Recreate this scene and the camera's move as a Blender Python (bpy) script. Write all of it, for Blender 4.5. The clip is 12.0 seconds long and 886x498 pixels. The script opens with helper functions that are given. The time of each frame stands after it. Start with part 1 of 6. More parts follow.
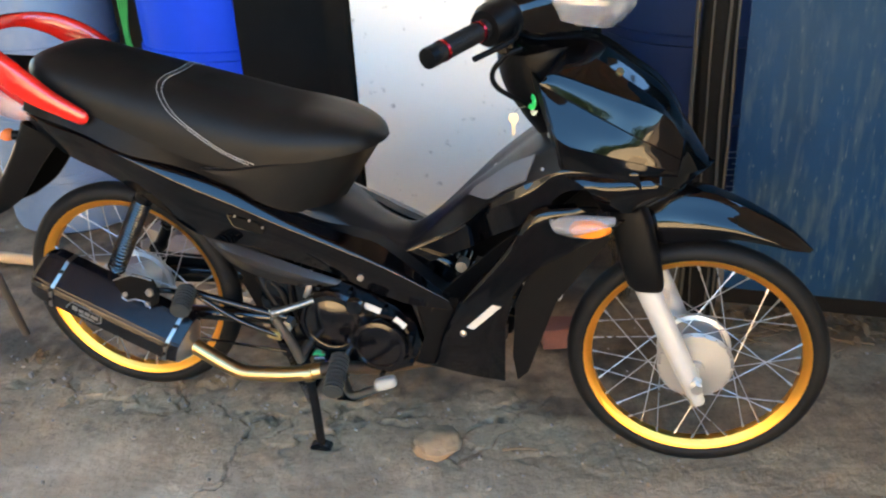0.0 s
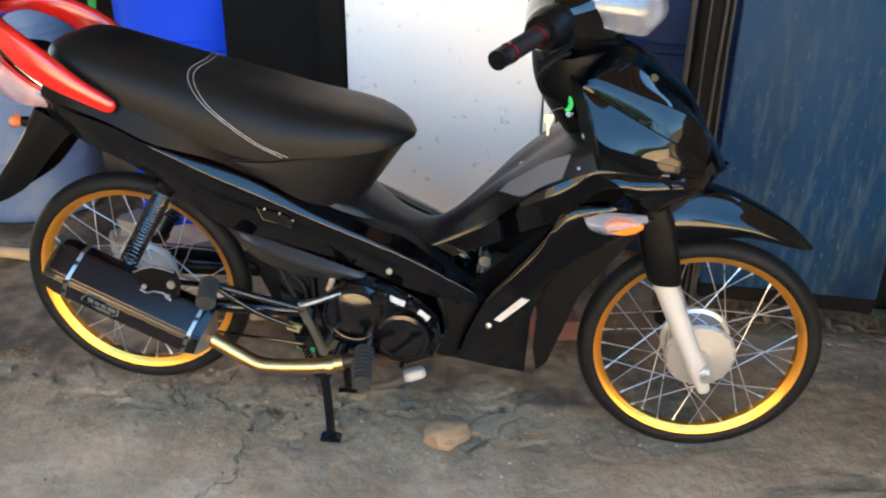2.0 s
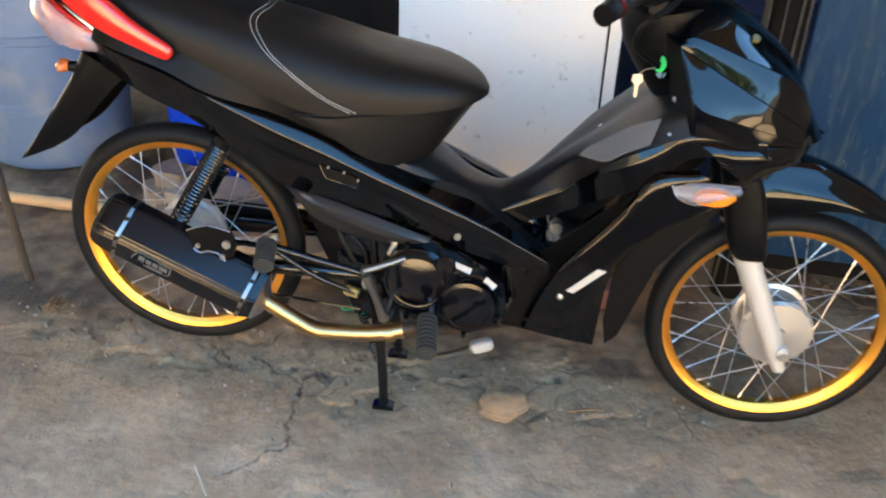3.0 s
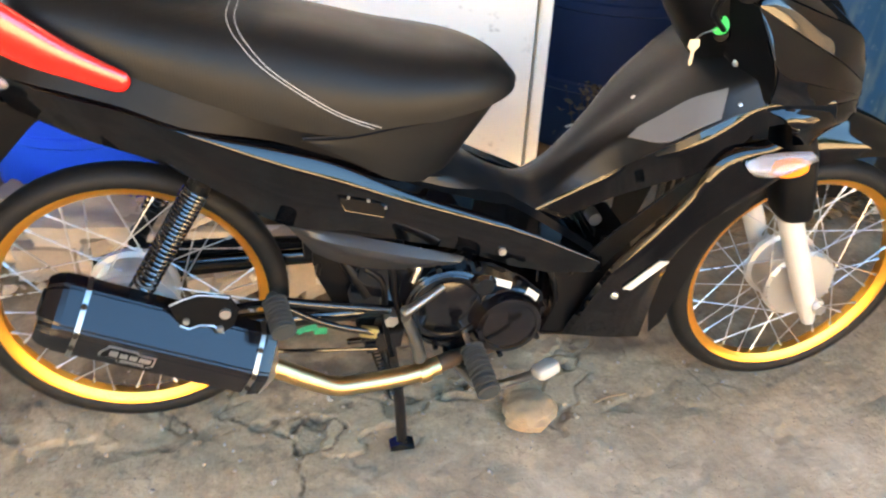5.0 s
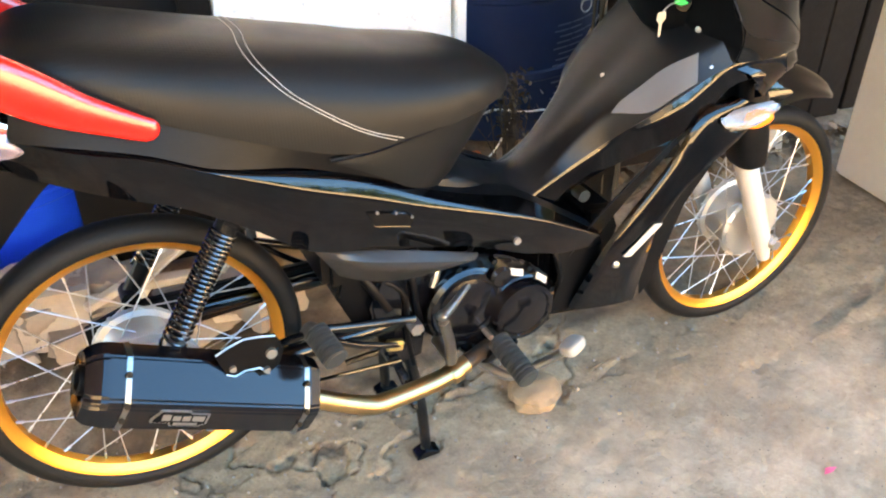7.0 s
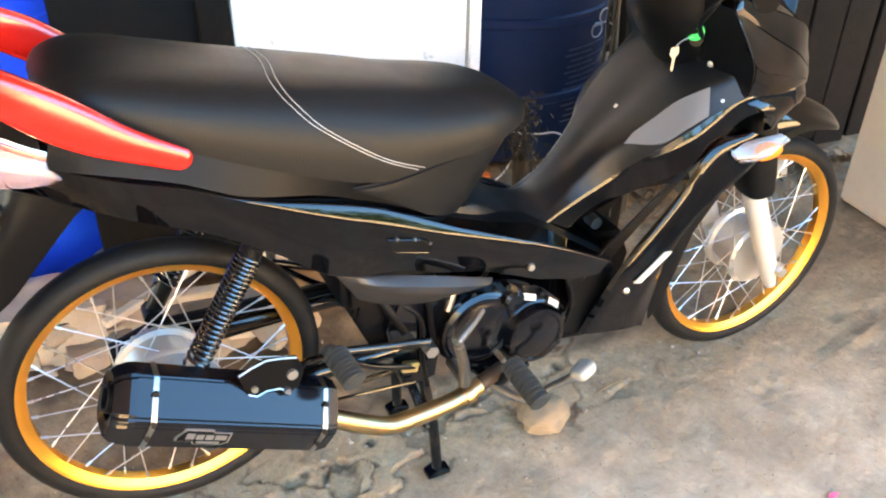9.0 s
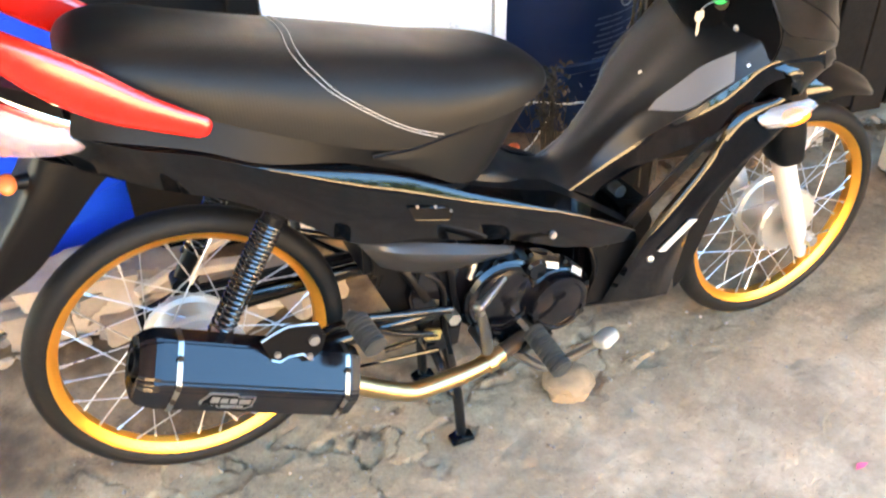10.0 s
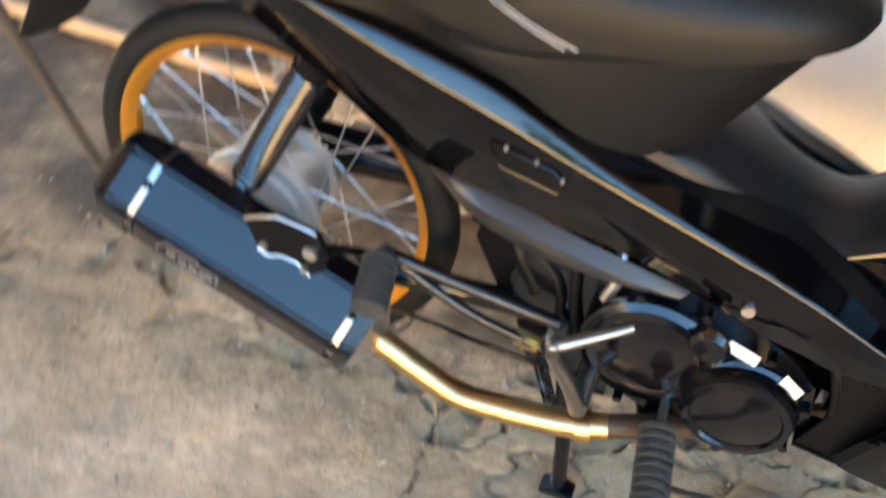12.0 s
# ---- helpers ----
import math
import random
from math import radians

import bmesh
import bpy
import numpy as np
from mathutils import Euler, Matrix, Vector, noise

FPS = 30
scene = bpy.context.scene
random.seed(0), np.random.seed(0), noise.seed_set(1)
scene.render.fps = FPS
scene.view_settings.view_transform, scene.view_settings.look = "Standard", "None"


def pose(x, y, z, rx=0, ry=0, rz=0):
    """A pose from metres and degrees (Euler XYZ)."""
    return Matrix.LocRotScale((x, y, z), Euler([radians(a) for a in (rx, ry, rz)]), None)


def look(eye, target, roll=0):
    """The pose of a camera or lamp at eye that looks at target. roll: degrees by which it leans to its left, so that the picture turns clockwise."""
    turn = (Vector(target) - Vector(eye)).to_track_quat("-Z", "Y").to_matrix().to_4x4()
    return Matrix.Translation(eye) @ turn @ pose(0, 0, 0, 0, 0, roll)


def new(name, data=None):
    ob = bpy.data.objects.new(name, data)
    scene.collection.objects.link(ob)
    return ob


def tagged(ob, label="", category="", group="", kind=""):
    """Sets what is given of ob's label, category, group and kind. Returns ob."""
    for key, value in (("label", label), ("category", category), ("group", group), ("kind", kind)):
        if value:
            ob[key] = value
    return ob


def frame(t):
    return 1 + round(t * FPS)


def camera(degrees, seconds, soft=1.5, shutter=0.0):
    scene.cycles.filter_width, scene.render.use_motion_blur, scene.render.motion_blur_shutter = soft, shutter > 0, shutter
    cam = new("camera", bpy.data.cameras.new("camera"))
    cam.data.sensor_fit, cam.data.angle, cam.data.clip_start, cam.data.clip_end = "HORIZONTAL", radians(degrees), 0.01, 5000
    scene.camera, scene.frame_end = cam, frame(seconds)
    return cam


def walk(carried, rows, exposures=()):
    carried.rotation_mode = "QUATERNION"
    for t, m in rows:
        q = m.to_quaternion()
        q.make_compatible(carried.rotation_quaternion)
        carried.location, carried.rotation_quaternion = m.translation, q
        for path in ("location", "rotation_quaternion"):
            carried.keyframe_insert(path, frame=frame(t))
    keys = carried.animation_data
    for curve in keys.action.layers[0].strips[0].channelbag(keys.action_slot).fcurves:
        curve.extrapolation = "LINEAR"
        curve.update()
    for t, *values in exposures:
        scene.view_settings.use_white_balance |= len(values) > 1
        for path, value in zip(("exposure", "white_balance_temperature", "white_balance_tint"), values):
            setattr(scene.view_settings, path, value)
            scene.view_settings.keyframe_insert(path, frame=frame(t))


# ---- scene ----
# ---- camera and its walk ----
cam = camera(54.18, 12.0, soft=2.1, shutter=0.5)
PATH = [
    (0.0, 0.0175, -0.0593, 1.2617, 64.372, 2.843, -0.249),
    (0.5, 0.0114, -0.056, 1.2646, 64.501, 2.951, 0.844),
    (1.0, -0.0358, -0.067, 1.2721, 64.466, 1.096, -1.446),
    (1.5, -0.154, -0.0792, 1.2823, 63.878, 0.275, -3.358),
    (2.0, -0.2452, -0.0887, 1.2872, 63.918, -0.636, -6.104),
    (2.5, -0.3206, -0.0779, 1.2837, 63.109, -1.24, -7.694),
    (3.0, -0.3686, 0.022, 1.2658, 60.665, -1.99, -5.292),
    (3.2, -0.3753, 0.1011, 1.2597, 60.235, -2.432, -5.401),
    (4.8, -0.7249, 0.4167, 1.273, 55.715, -2.077, -20.762),
    (5.0, -0.7689, 0.4625, 1.2684, 55.611, -2.325, -24.055),
    (5.5, -0.8633, 0.562, 1.2604, 55.277, -1.742, -32.144),
    (6.0, -0.9628, 0.5952, 1.2662, 55.329, 0.32, -38.0),
    (6.5, -1.0187, 0.6046, 1.2635, 55.68, 0.19, -38.415),
    (7.0, -1.0334, 0.6103, 1.266, 56.161, -0.016, -39.032),
    (9.0, -1.0655, 0.6128, 1.3047, 56.932, -0.763, -38.499),
    (9.5, -1.0636, 0.5974, 1.2999, 56.652, -0.231, -37.814),
    (10.0, -1.0516, 0.5878, 1.297, 55.318, 0.742, -36.547),
    (10.5, -0.9084, 0.5622, 1.2564, 52.04, 0.159, -30.719),
    (11.0, -0.7392, 0.6374, 1.2016, 52.256, 0.267, -17.177),
    (11.5, -0.5874, 0.7519, 1.1784, 53.015, 0.453, -7.667),
    (12.0, -0.3865, 0.8703, 1.0758, 46.896, -0.577, 8.72),
]
EXPOSURES = [(0.0, 3.85, 7600, 2), (0.5, 3.95, 7600, 2), (1.0, 3.85, 7600, 2), (3.0, 3.85, 7600, 2), (5.0, 4.58, 8800, 5), (7.0, 4.72, 8700, 5), (9.5, 4.92, 8400, 5), (10.5, 5.07, 8400, 5), (11.0, 4.93, 8400, 5), (12.0, 4.52, 8700, 5)]
walk(cam, [(t, pose(*m)) for t, *m in PATH], EXPOSURES)

# ---- world, sun and exposure ----
world = bpy.data.worlds.new("sky")
scene.world = world
world.use_nodes = True
wn = world.node_tree
sky = wn.nodes.new("ShaderNodeTexSky")
sky.sky_type = "NISHITA"
sky.sun_disc = False
sky.dust_density = 0.4
sky.altitude = 100
sky.ozone_density = 2.2
sky.sun_elevation = radians(58)
sky.sun_rotation = radians(15)
deep = wn.nodes.new("ShaderNodeHueSaturation")
deep.inputs["Saturation"].default_value = 1.25
wn.links.new(sky.outputs[0], deep.inputs["Color"])
wn.links.new(deep.outputs[0], wn.nodes["Background"].inputs[0])
wn.nodes["Background"].inputs[1].default_value = 0.15

sun = new("sun", bpy.data.lights.new("sun", "SUN"))
sun.data.energy = 6.0
sun.data.angle = radians(0.6)
sun.data.color = (1.0, 0.89, 0.74)
sun.matrix_world = look((1.37, 5.12, 8.48), (0.0, 0.0, 0.0))


# ---- materials ----
def material(name, color, rough=0.5, metal=0.0, coat=0.0, vary=0.15, scale=12.0, bump=0.0, bump_scale=60.0,
             dirt=None, dirt_scale=6.0, dirt_edge=0.62, clear=0.0, rough_vary=0.08, spec=0.5, coords="Object"):
    """A principled material with colour and roughness that vary at two scales, optional dirt patches and fine relief."""
    m = bpy.data.materials.new(name)
    m.use_nodes = True
    t = m.node_tree
    n, link = t.nodes, t.links.new
    b = n["Principled BSDF"]
    co = n.new("ShaderNodeTexCoord").outputs[coords]

    def noise_node(s, detail=5.0):
        q = n.new("ShaderNodeTexNoise")
        q.inputs["Scale"].default_value = s
        q.inputs["Detail"].default_value = detail
        link(co, q.inputs["Vector"])
        return q.outputs["Fac"]

    def blend(fac, a, c, mode="MIX"):
        q = n.new("ShaderNodeMix")
        q.data_type, q.blend_type = "RGBA", mode
        if isinstance(fac, float):
            q.inputs[0].default_value = fac
        else:
            link(fac, q.inputs[0])
        for i, v in ((6, a), (7, c)):
            if isinstance(v, tuple):
                q.inputs[i].default_value = (*v[:3], 1)
            else:
                link(v, q.inputs[i])
        return q.outputs[2]

    lo = tuple(c * (1 - vary) for c in color)
    hi = tuple(min(1, c * (1 + vary)) for c in color)
    col = blend(noise_node(scale), lo, hi)
    col = blend(0.35, col, blend(noise_node(scale * 7.3), lo, hi))
    if dirt:
        ramp = n.new("ShaderNodeValToRGB")
        ramp.color_ramp.elements[0].position = dirt_edge - 0.07
        ramp.color_ramp.elements[1].position = dirt_edge + 0.07
        link(noise_node(dirt_scale, 9.0), ramp.inputs[0])
        col = blend(ramp.outputs[0], col, dirt)
    link(col, b.inputs["Base Color"])
    mr = n.new("ShaderNodeMapRange")
    mr.inputs[3].default_value = max(0.02, rough - rough_vary)
    mr.inputs[4].default_value = min(1.0, rough + rough_vary)
    link(noise_node(scale * 2.1), mr.inputs[0])
    link(mr.outputs[0], b.inputs["Roughness"])
    b.inputs["Metallic"].default_value = metal
    b.inputs["Coat Weight"].default_value = coat
    b.inputs["Coat Roughness"].default_value = 0.04
    b.inputs["Specular IOR Level"].default_value = spec
    b.inputs["Transmission Weight"].default_value = clear
    if bump:
        q = n.new("ShaderNodeBump")
        q.inputs["Strength"].default_value = bump
        q.inputs["Distance"].default_value = 0.004
        link(noise_node(bump_scale, 8.0), q.inputs["Height"])
        link(q.outputs[0], b.inputs["Normal"])
    return m


GLOSS = material("gloss_black_paint", (0.0012, 0.0012, 0.0014), 0.05, coat=0.15, vary=0.3, rough_vary=0.02, spec=0.31)
SATIN = material("black_plastic", (0.0022, 0.0022, 0.0025), 0.42, vary=0.25, bump=0.12, bump_scale=420, spec=0.13)
GREYPL = material("grey_plastic", (0.005, 0.0052, 0.0056), 0.38, vary=0.2, bump=0.12, bump_scale=420, spec=0.25)
RUBBER = material("tyre_rubber", (0.0055, 0.0052, 0.005), 0.6, vary=0.3, dirt=(0.016, 0.013, 0.010), dirt_edge=0.70, bump=0.15, bump_scale=150, spec=0.2)
PEGRUB = material("peg_rubber", (0.017, 0.019, 0.018), 0.65, vary=0.2, bump=0.1, bump_scale=200)
GOLD = material("gold_anodised", (0.92, 0.43, 0.08), 0.34, metal=1.0, vary=0.08, scale=30, rough_vary=0.08)
SPRING = material("black_spring_enamel", (0.012, 0.012, 0.013), 0.16, vary=0.1, coat=1.0)
DULL = material("dull_steel", (0.27, 0.265, 0.25), 0.32, metal=1.0, vary=0.2, scale=40)
SPOKE = material("spoke_steel", (0.48, 0.47, 0.45), 0.3, metal=0.85, vary=0.1)
PADWHITE = material("worn_polished_pad", (0.28, 0.265, 0.235), 0.5, metal=0.0, vary=0.12, scale=50)
CHROME = material("chrome", (0.75, 0.75, 0.74), 0.14, metal=1.0, vary=0.06)
STEEL = material("brushed_steel", (0.55, 0.54, 0.52), 0.34, metal=1.0, vary=0.12, scale=40)
ALLOY = material("cast_alloy", (0.50, 0.49, 0.46), 0.42, metal=0.85, vary=0.1, bump=0.1, bump_scale=300)
SILVER = material("silver_paint", (0.47, 0.45, 0.41), 0.38, metal=0.15, vary=0.08, coat=0.2)
PIPE = material("heated_steel", (0.46, 0.31, 0.15), 0.30, metal=1.0, vary=0.3, scale=9, dirt=(0.38, 0.19, 0.08), dirt_edge=0.64)
DARKMET = material("black_engine_paint", (0.003, 0.003, 0.0035), 0.09, coat=0.0, spec=0.5, vary=0.3, bump=0.06, bump_scale=250)
MUFFLER = material("black_muffler", (0.004, 0.004, 0.005), 0.15, vary=0.25, rough_vary=0.04, spec=0.35)
RED = material("red_plastic", (0.55, 0.012, 0.008), 0.22, coat=0.7, vary=0.08)
REDMETAL = material("red_anodised", (0.5, 0.02, 0.03), 0.25, metal=0.9, vary=0.1)
WHITE = material("white_sticker", (0.44, 0.41, 0.36), 0.5, vary=0.06)
AMBER = material("amber_bulb_cover", (0.85, 0.2, 0.02), 0.2, vary=0.1, coat=0.4)
LENS = material("clear_lens", (0.92, 0.93, 0.94), 0.05, clear=0.9, vary=0.02, rough_vary=0.02)
REDLENS = material("red_lens", (0.5, 0.02, 0.02), 0.1, coat=0.5, vary=0.05)
KEYTAG = material("green_key_tag", (0.02, 0.55, 0.13), 0.35, vary=0.1)
THREAD = material("grey_thread", (0.34, 0.33, 0.31), 0.8, vary=0.1)
BRASS = material("zinc_plated", (0.55, 0.45, 0.22), 0.35, metal=1.0, vary=0.2)


def vinyl():
    """Smooth vinyl in front of the stitching, dimpled vinyl behind it."""
    m = material("seat_vinyl", (0.0062, 0.006, 0.0057), 0.44, vary=0.2, scale=8, spec=0.16)
    n, link = m.node_tree.nodes, m.node_tree.links.new
    co = n.new("ShaderNodeTexCoord").outputs["Object"]
    dots = n.new("ShaderNodeTexVoronoi")
    dots.inputs["Scale"].default_value = 215
    dots.inputs["Randomness"].default_value = 0.0
    link(co, dots.inputs["Vector"])
    xyz = n.new("ShaderNodeSeparateXYZ")
    link(co, xyz.inputs[0])
    along = n.new("ShaderNodeMath")
    along.operation, along.inputs[1].default_value = "MULTIPLY_ADD", 1.15
    link(xyz.outputs["Z"], along.inputs[0])
    link(xyz.outputs["X"], along.inputs[2])
    rear = n.new("ShaderNodeMath")
    rear.operation, rear.inputs[1].default_value = "LESS_THAN", 1.188
    link(along.outputs[0], rear.inputs[0])
    depth = n.new("ShaderNodeMath")
    depth.operation = "MULTIPLY"
    link(dots.outputs["Distance"], depth.inputs[0])
    link(rear.outputs[0], depth.inputs[1])
    grain = n.new("ShaderNodeTexNoise")
    grain.inputs["Scale"].default_value, grain.inputs["Detail"].default_value = 330, 4
    link(co, grain.inputs["Vector"])
    total = n.new("ShaderNodeMath")
    total.operation, total.inputs[1].default_value = "MULTIPLY_ADD", 0.12
    link(grain.outputs["Fac"], total.inputs[0])
    link(depth.outputs[0], total.inputs[2])
    b = n.new("ShaderNodeBump")
    b.inputs["Strength"].default_value = 0.16
    b.inputs["Distance"].default_value = 0.0016
    link(total.outputs[0], b.inputs["Height"])
    link(b.outputs[0], n["Principled BSDF"].inputs["Normal"])
    return m


VINYL = vinyl()


def concrete():
    """Worn yard concrete: grey paste, tan sand, dark stains, grit."""
    m = bpy.data.materials.new("worn_concrete")
    m.use_nodes = True
    n, link = m.node_tree.nodes, m.node_tree.links.new
    b = n["Principled BSDF"]
    co = n.new("ShaderNodeTexCoord").outputs["Object"]

    def noisy(scale, detail, rough=0.55):
        q = n.new("ShaderNodeTexNoise")
        q.inputs["Scale"].default_value, q.inputs["Detail"].default_value, q.inputs["Roughness"].default_value = scale, detail, rough
        link(co, q.inputs["Vector"])
        return q.outputs["Fac"]

    def ramp(x, lo, hi, a=(0, 0, 0), c=(1, 1, 1)):
        q = n.new("ShaderNodeValToRGB")
        e = q.color_ramp.elements
        e[0].position, e[1].position = lo, hi
        e[0].color, e[1].color = (*a, 1), (*c, 1)
        link(x, q.inputs[0])
        return q.outputs[0]

    def mix(fac, a, c, mode="MIX"):
        q = n.new("ShaderNodeMix")
        q.data_type, q.blend_type = "RGBA", mode
        for i, v in ((0, fac), (6, a), (7, c)):
            if isinstance(v, float):
                q.inputs[i].default_value = v
            elif isinstance(v, tuple):
                q.inputs[i].default_value = (*v, 1)
            else:
                link(v, q.inputs[i])
        return q.outputs[2]

    col = mix(ramp(noisy(1.6, 10, 0.62), 0.40, 0.62), (0.294, 0.212, 0.134), (0.490, 0.349, 0.212))
    col = mix(ramp(noisy(3.1, 12, 0.7), 0.50, 0.60), col, (0.383, 0.277, 0.176))
    col = mix(ramp(noisy(2.3, 12, 0.68), 0.57, 0.68), col, (0.133, 0.092, 0.060))
    col = mix(ramp(noisy(4.6, 12, 0.72), 0.54, 0.66), col, (0.508, 0.375, 0.243))
    col = mix(ramp(noisy(7.5, 14, 0.80), 0.545, 0.64), col, (0.224, 0.158, 0.104))
    col = mix(ramp(noisy(21, 10, 0.7), 0.60, 0.68), col, (0.178, 0.125, 0.079))
    col = mix(0.55, col, ramp(noisy(14, 12, 0.75), 0.30, 0.70, (0.5, 0.48, 0.46), (1, 1, 1)), "MULTIPLY")
    col = mix(0.5, col, ramp(noisy(85, 8, 0.7), 0.32, 0.62, (0.5, 0.48, 0.45), (1, 1, 1)), "MULTIPLY")
    # front slab paler: light falloff put into the colour, plus dust; ragged at the broken strip
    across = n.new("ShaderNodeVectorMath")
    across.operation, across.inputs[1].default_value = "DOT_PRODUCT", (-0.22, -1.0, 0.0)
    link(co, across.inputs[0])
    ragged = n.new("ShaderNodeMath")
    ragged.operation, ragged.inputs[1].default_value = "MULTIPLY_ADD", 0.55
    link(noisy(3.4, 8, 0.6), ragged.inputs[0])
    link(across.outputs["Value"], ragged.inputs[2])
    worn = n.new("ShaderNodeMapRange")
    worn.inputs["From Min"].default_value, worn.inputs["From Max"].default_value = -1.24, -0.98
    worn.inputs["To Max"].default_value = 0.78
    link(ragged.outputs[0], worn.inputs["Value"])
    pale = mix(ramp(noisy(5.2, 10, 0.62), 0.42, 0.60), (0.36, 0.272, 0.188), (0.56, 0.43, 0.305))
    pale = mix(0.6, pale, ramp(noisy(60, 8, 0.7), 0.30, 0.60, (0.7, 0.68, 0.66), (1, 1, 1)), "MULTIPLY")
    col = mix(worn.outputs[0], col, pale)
    v = n.new("ShaderNodeTexVoronoi")
    v.inputs["Scale"].default_value = 55
    link(co, v.inputs["Vector"])
    col = mix(ramp(v.outputs["Distance"], 0.05, 0.10), (0.10, 0.085, 0.07), col)
    # soil in cracks and dirt, with painted shade and the darkened unseen yard
    soil_shade = n.new("ShaderNodeAttribute")
    soil_shade.attribute_name = "soil_shade"
    col = mix(soil_shade.outputs["Fac"], col, (0.050, 0.037, 0.026))
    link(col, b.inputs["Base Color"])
    b.inputs["Roughness"].default_value = 0.9
    b.inputs["Specular IOR Level"].default_value = 0.3
    prev = None
    for scale, dist, strength in ((9, 0.016, 0.75), (45, 0.005, 0.8), (170, 0.002, 0.6)):
        q = n.new("ShaderNodeBump")
        q.inputs["Strength"].default_value, q.inputs["Distance"].default_value = strength, dist
        link(noisy(scale, 6, 0.65), q.inputs["Height"])
        if prev:
            link(prev, q.inputs["Normal"])
        prev = q.outputs[0]
    link(prev, b.inputs["Normal"])
    return m


def streaked_sheet():
    """Blue paint rubbed pale in upright streaks."""
    m = material("blue_sheet_paint", (0.0025, 0.037, 0.088), 0.5, vary=0.3, scale=3, bump=0.15, bump_scale=14, spec=0.15)
    n, link = m.node_tree.nodes, m.node_tree.links.new
    b = n["Principled BSDF"]
    old = b.inputs["Base Color"].links[0].from_socket
    co = n.new("ShaderNodeTexCoord")
    last = old
    # the paint is rubbed hardest near the ground
    xyz = n.new("ShaderNodeSeparateXYZ")
    link(co.outputs["Object"], xyz.inputs[0])
    worn = n.new("ShaderNodeMapRange")
    for k, v in ((1, 0.95), (2, 0.25), (3, 0.22), (4, 1.0)):
        worn.inputs[k].default_value = v
    link(xyz.outputs["Z"], worn.inputs[0])
    for size, lo, hi, tone in (((5, 5, 3.0), 0.46, 0.72, (0.022, 0.05, 0.065)), ((60, 60, 9), 0.50, 0.80, (0.065, 0.095, 0.10)), ((150, 150, 30), 0.62, 0.78, (0.13, 0.15, 0.145)), ((4, 4, 2.2), 0.55, 0.75, (0.003, 0.018, 0.045))):
        mp = n.new("ShaderNodeMapping")
        mp.inputs["Scale"].default_value = size
        q = n.new("ShaderNodeTexNoise")
        q.inputs["Scale"].default_value, q.inputs["Detail"].default_value = 1.0, 8
        r = n.new("ShaderNodeValToRGB")
        r.color_ramp.elements[0].position, r.color_ramp.elements[1].position = lo, hi
        x = n.new("ShaderNodeMix")
        x.data_type = "RGBA"
        x.inputs[7].default_value = (*tone, 1)
        link(co.outputs["Object"], mp.inputs[0])
        link(mp.outputs[0], q.inputs["Vector"])
        link(q.outputs["Fac"], r.inputs[0])
        rub = n.new("ShaderNodeMath")
        rub.operation = "MULTIPLY"
        link(r.outputs[0], rub.inputs[0])
        link(worn.outputs[0], rub.inputs[1])
        link(rub.outputs[0], x.inputs[0])
        link(last, x.inputs[6])
        last = x.outputs[2]
    link(last, b.inputs["Base Color"])
    return m


CONCRETE = concrete()
WALLCON = material("rendered_wall", (0.42, 0.36, 0.29), 0.85, vary=0.15, scale=5, bump=0.3, bump_scale=60)
BOUNCEWALL = material("cream_bounce_wall", (0.66, 0.53, 0.38), 0.85, vary=0.12, scale=4, bump=0.3, bump_scale=60)
STONE = material("sandstone", (0.25, 0.165, 0.095), 0.85, vary=0.25, scale=22, bump=0.6, bump_scale=45)
BRICK = material("rubble_brick", (0.24, 0.20, 0.165), 0.9, vary=0.3, scale=16, bump=0.6, bump_scale=50)
DOORWHITE = material("white_door_paint", (0.88, 0.84, 0.76), 0.5, vary=0.04, scale=3, dirt=(0.5, 0.46, 0.40), dirt_scale=34, dirt_edge=0.72)
BLUESHEET = streaked_sheet()
DRUMDARK = material("navy_drum_plastic", (0.0012, 0.015, 0.06), 0.6, vary=0.2, scale=4, spec=0.3)
BLACKPANEL = material("black_panel", (0.004, 0.004, 0.004), 0.8, vary=0.5, scale=5, bump=0.3, bump_scale=12, spec=0.15)
DRUMBLUE = material("blue_drum_plastic", (0.0003, 0.055, 0.60), 0.5, vary=0.15, scale=4, spec=0.1)
DRUMPALE = material("faded_blue_drum", (0.12, 0.185, 0.29), 0.45, vary=0.2, scale=4, dirt=(0.2, 0.24, 0.29), dirt_edge=0.6)
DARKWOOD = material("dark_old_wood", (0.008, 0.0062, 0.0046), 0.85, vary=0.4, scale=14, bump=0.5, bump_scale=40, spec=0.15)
BAMBOO = material("dry_bamboo", (0.5, 0.33, 0.18), 0.55, vary=0.2, scale=9)
LEAFDRY = material("dry_leaf", (0.16, 0.1, 0.05), 0.8, vary=0.4, scale=20)
LEAFGREEN = material("green_leaf", (0.045, 0.09, 0.025), 0.55, vary=0.4, scale=8)
PINK = material("pink_wrapper", (0.8, 0.12, 0.25), 0.4, vary=0.1)
BARK = material("bark", (0.09, 0.07, 0.05), 0.9, vary=0.3, scale=10, bump=0.6)


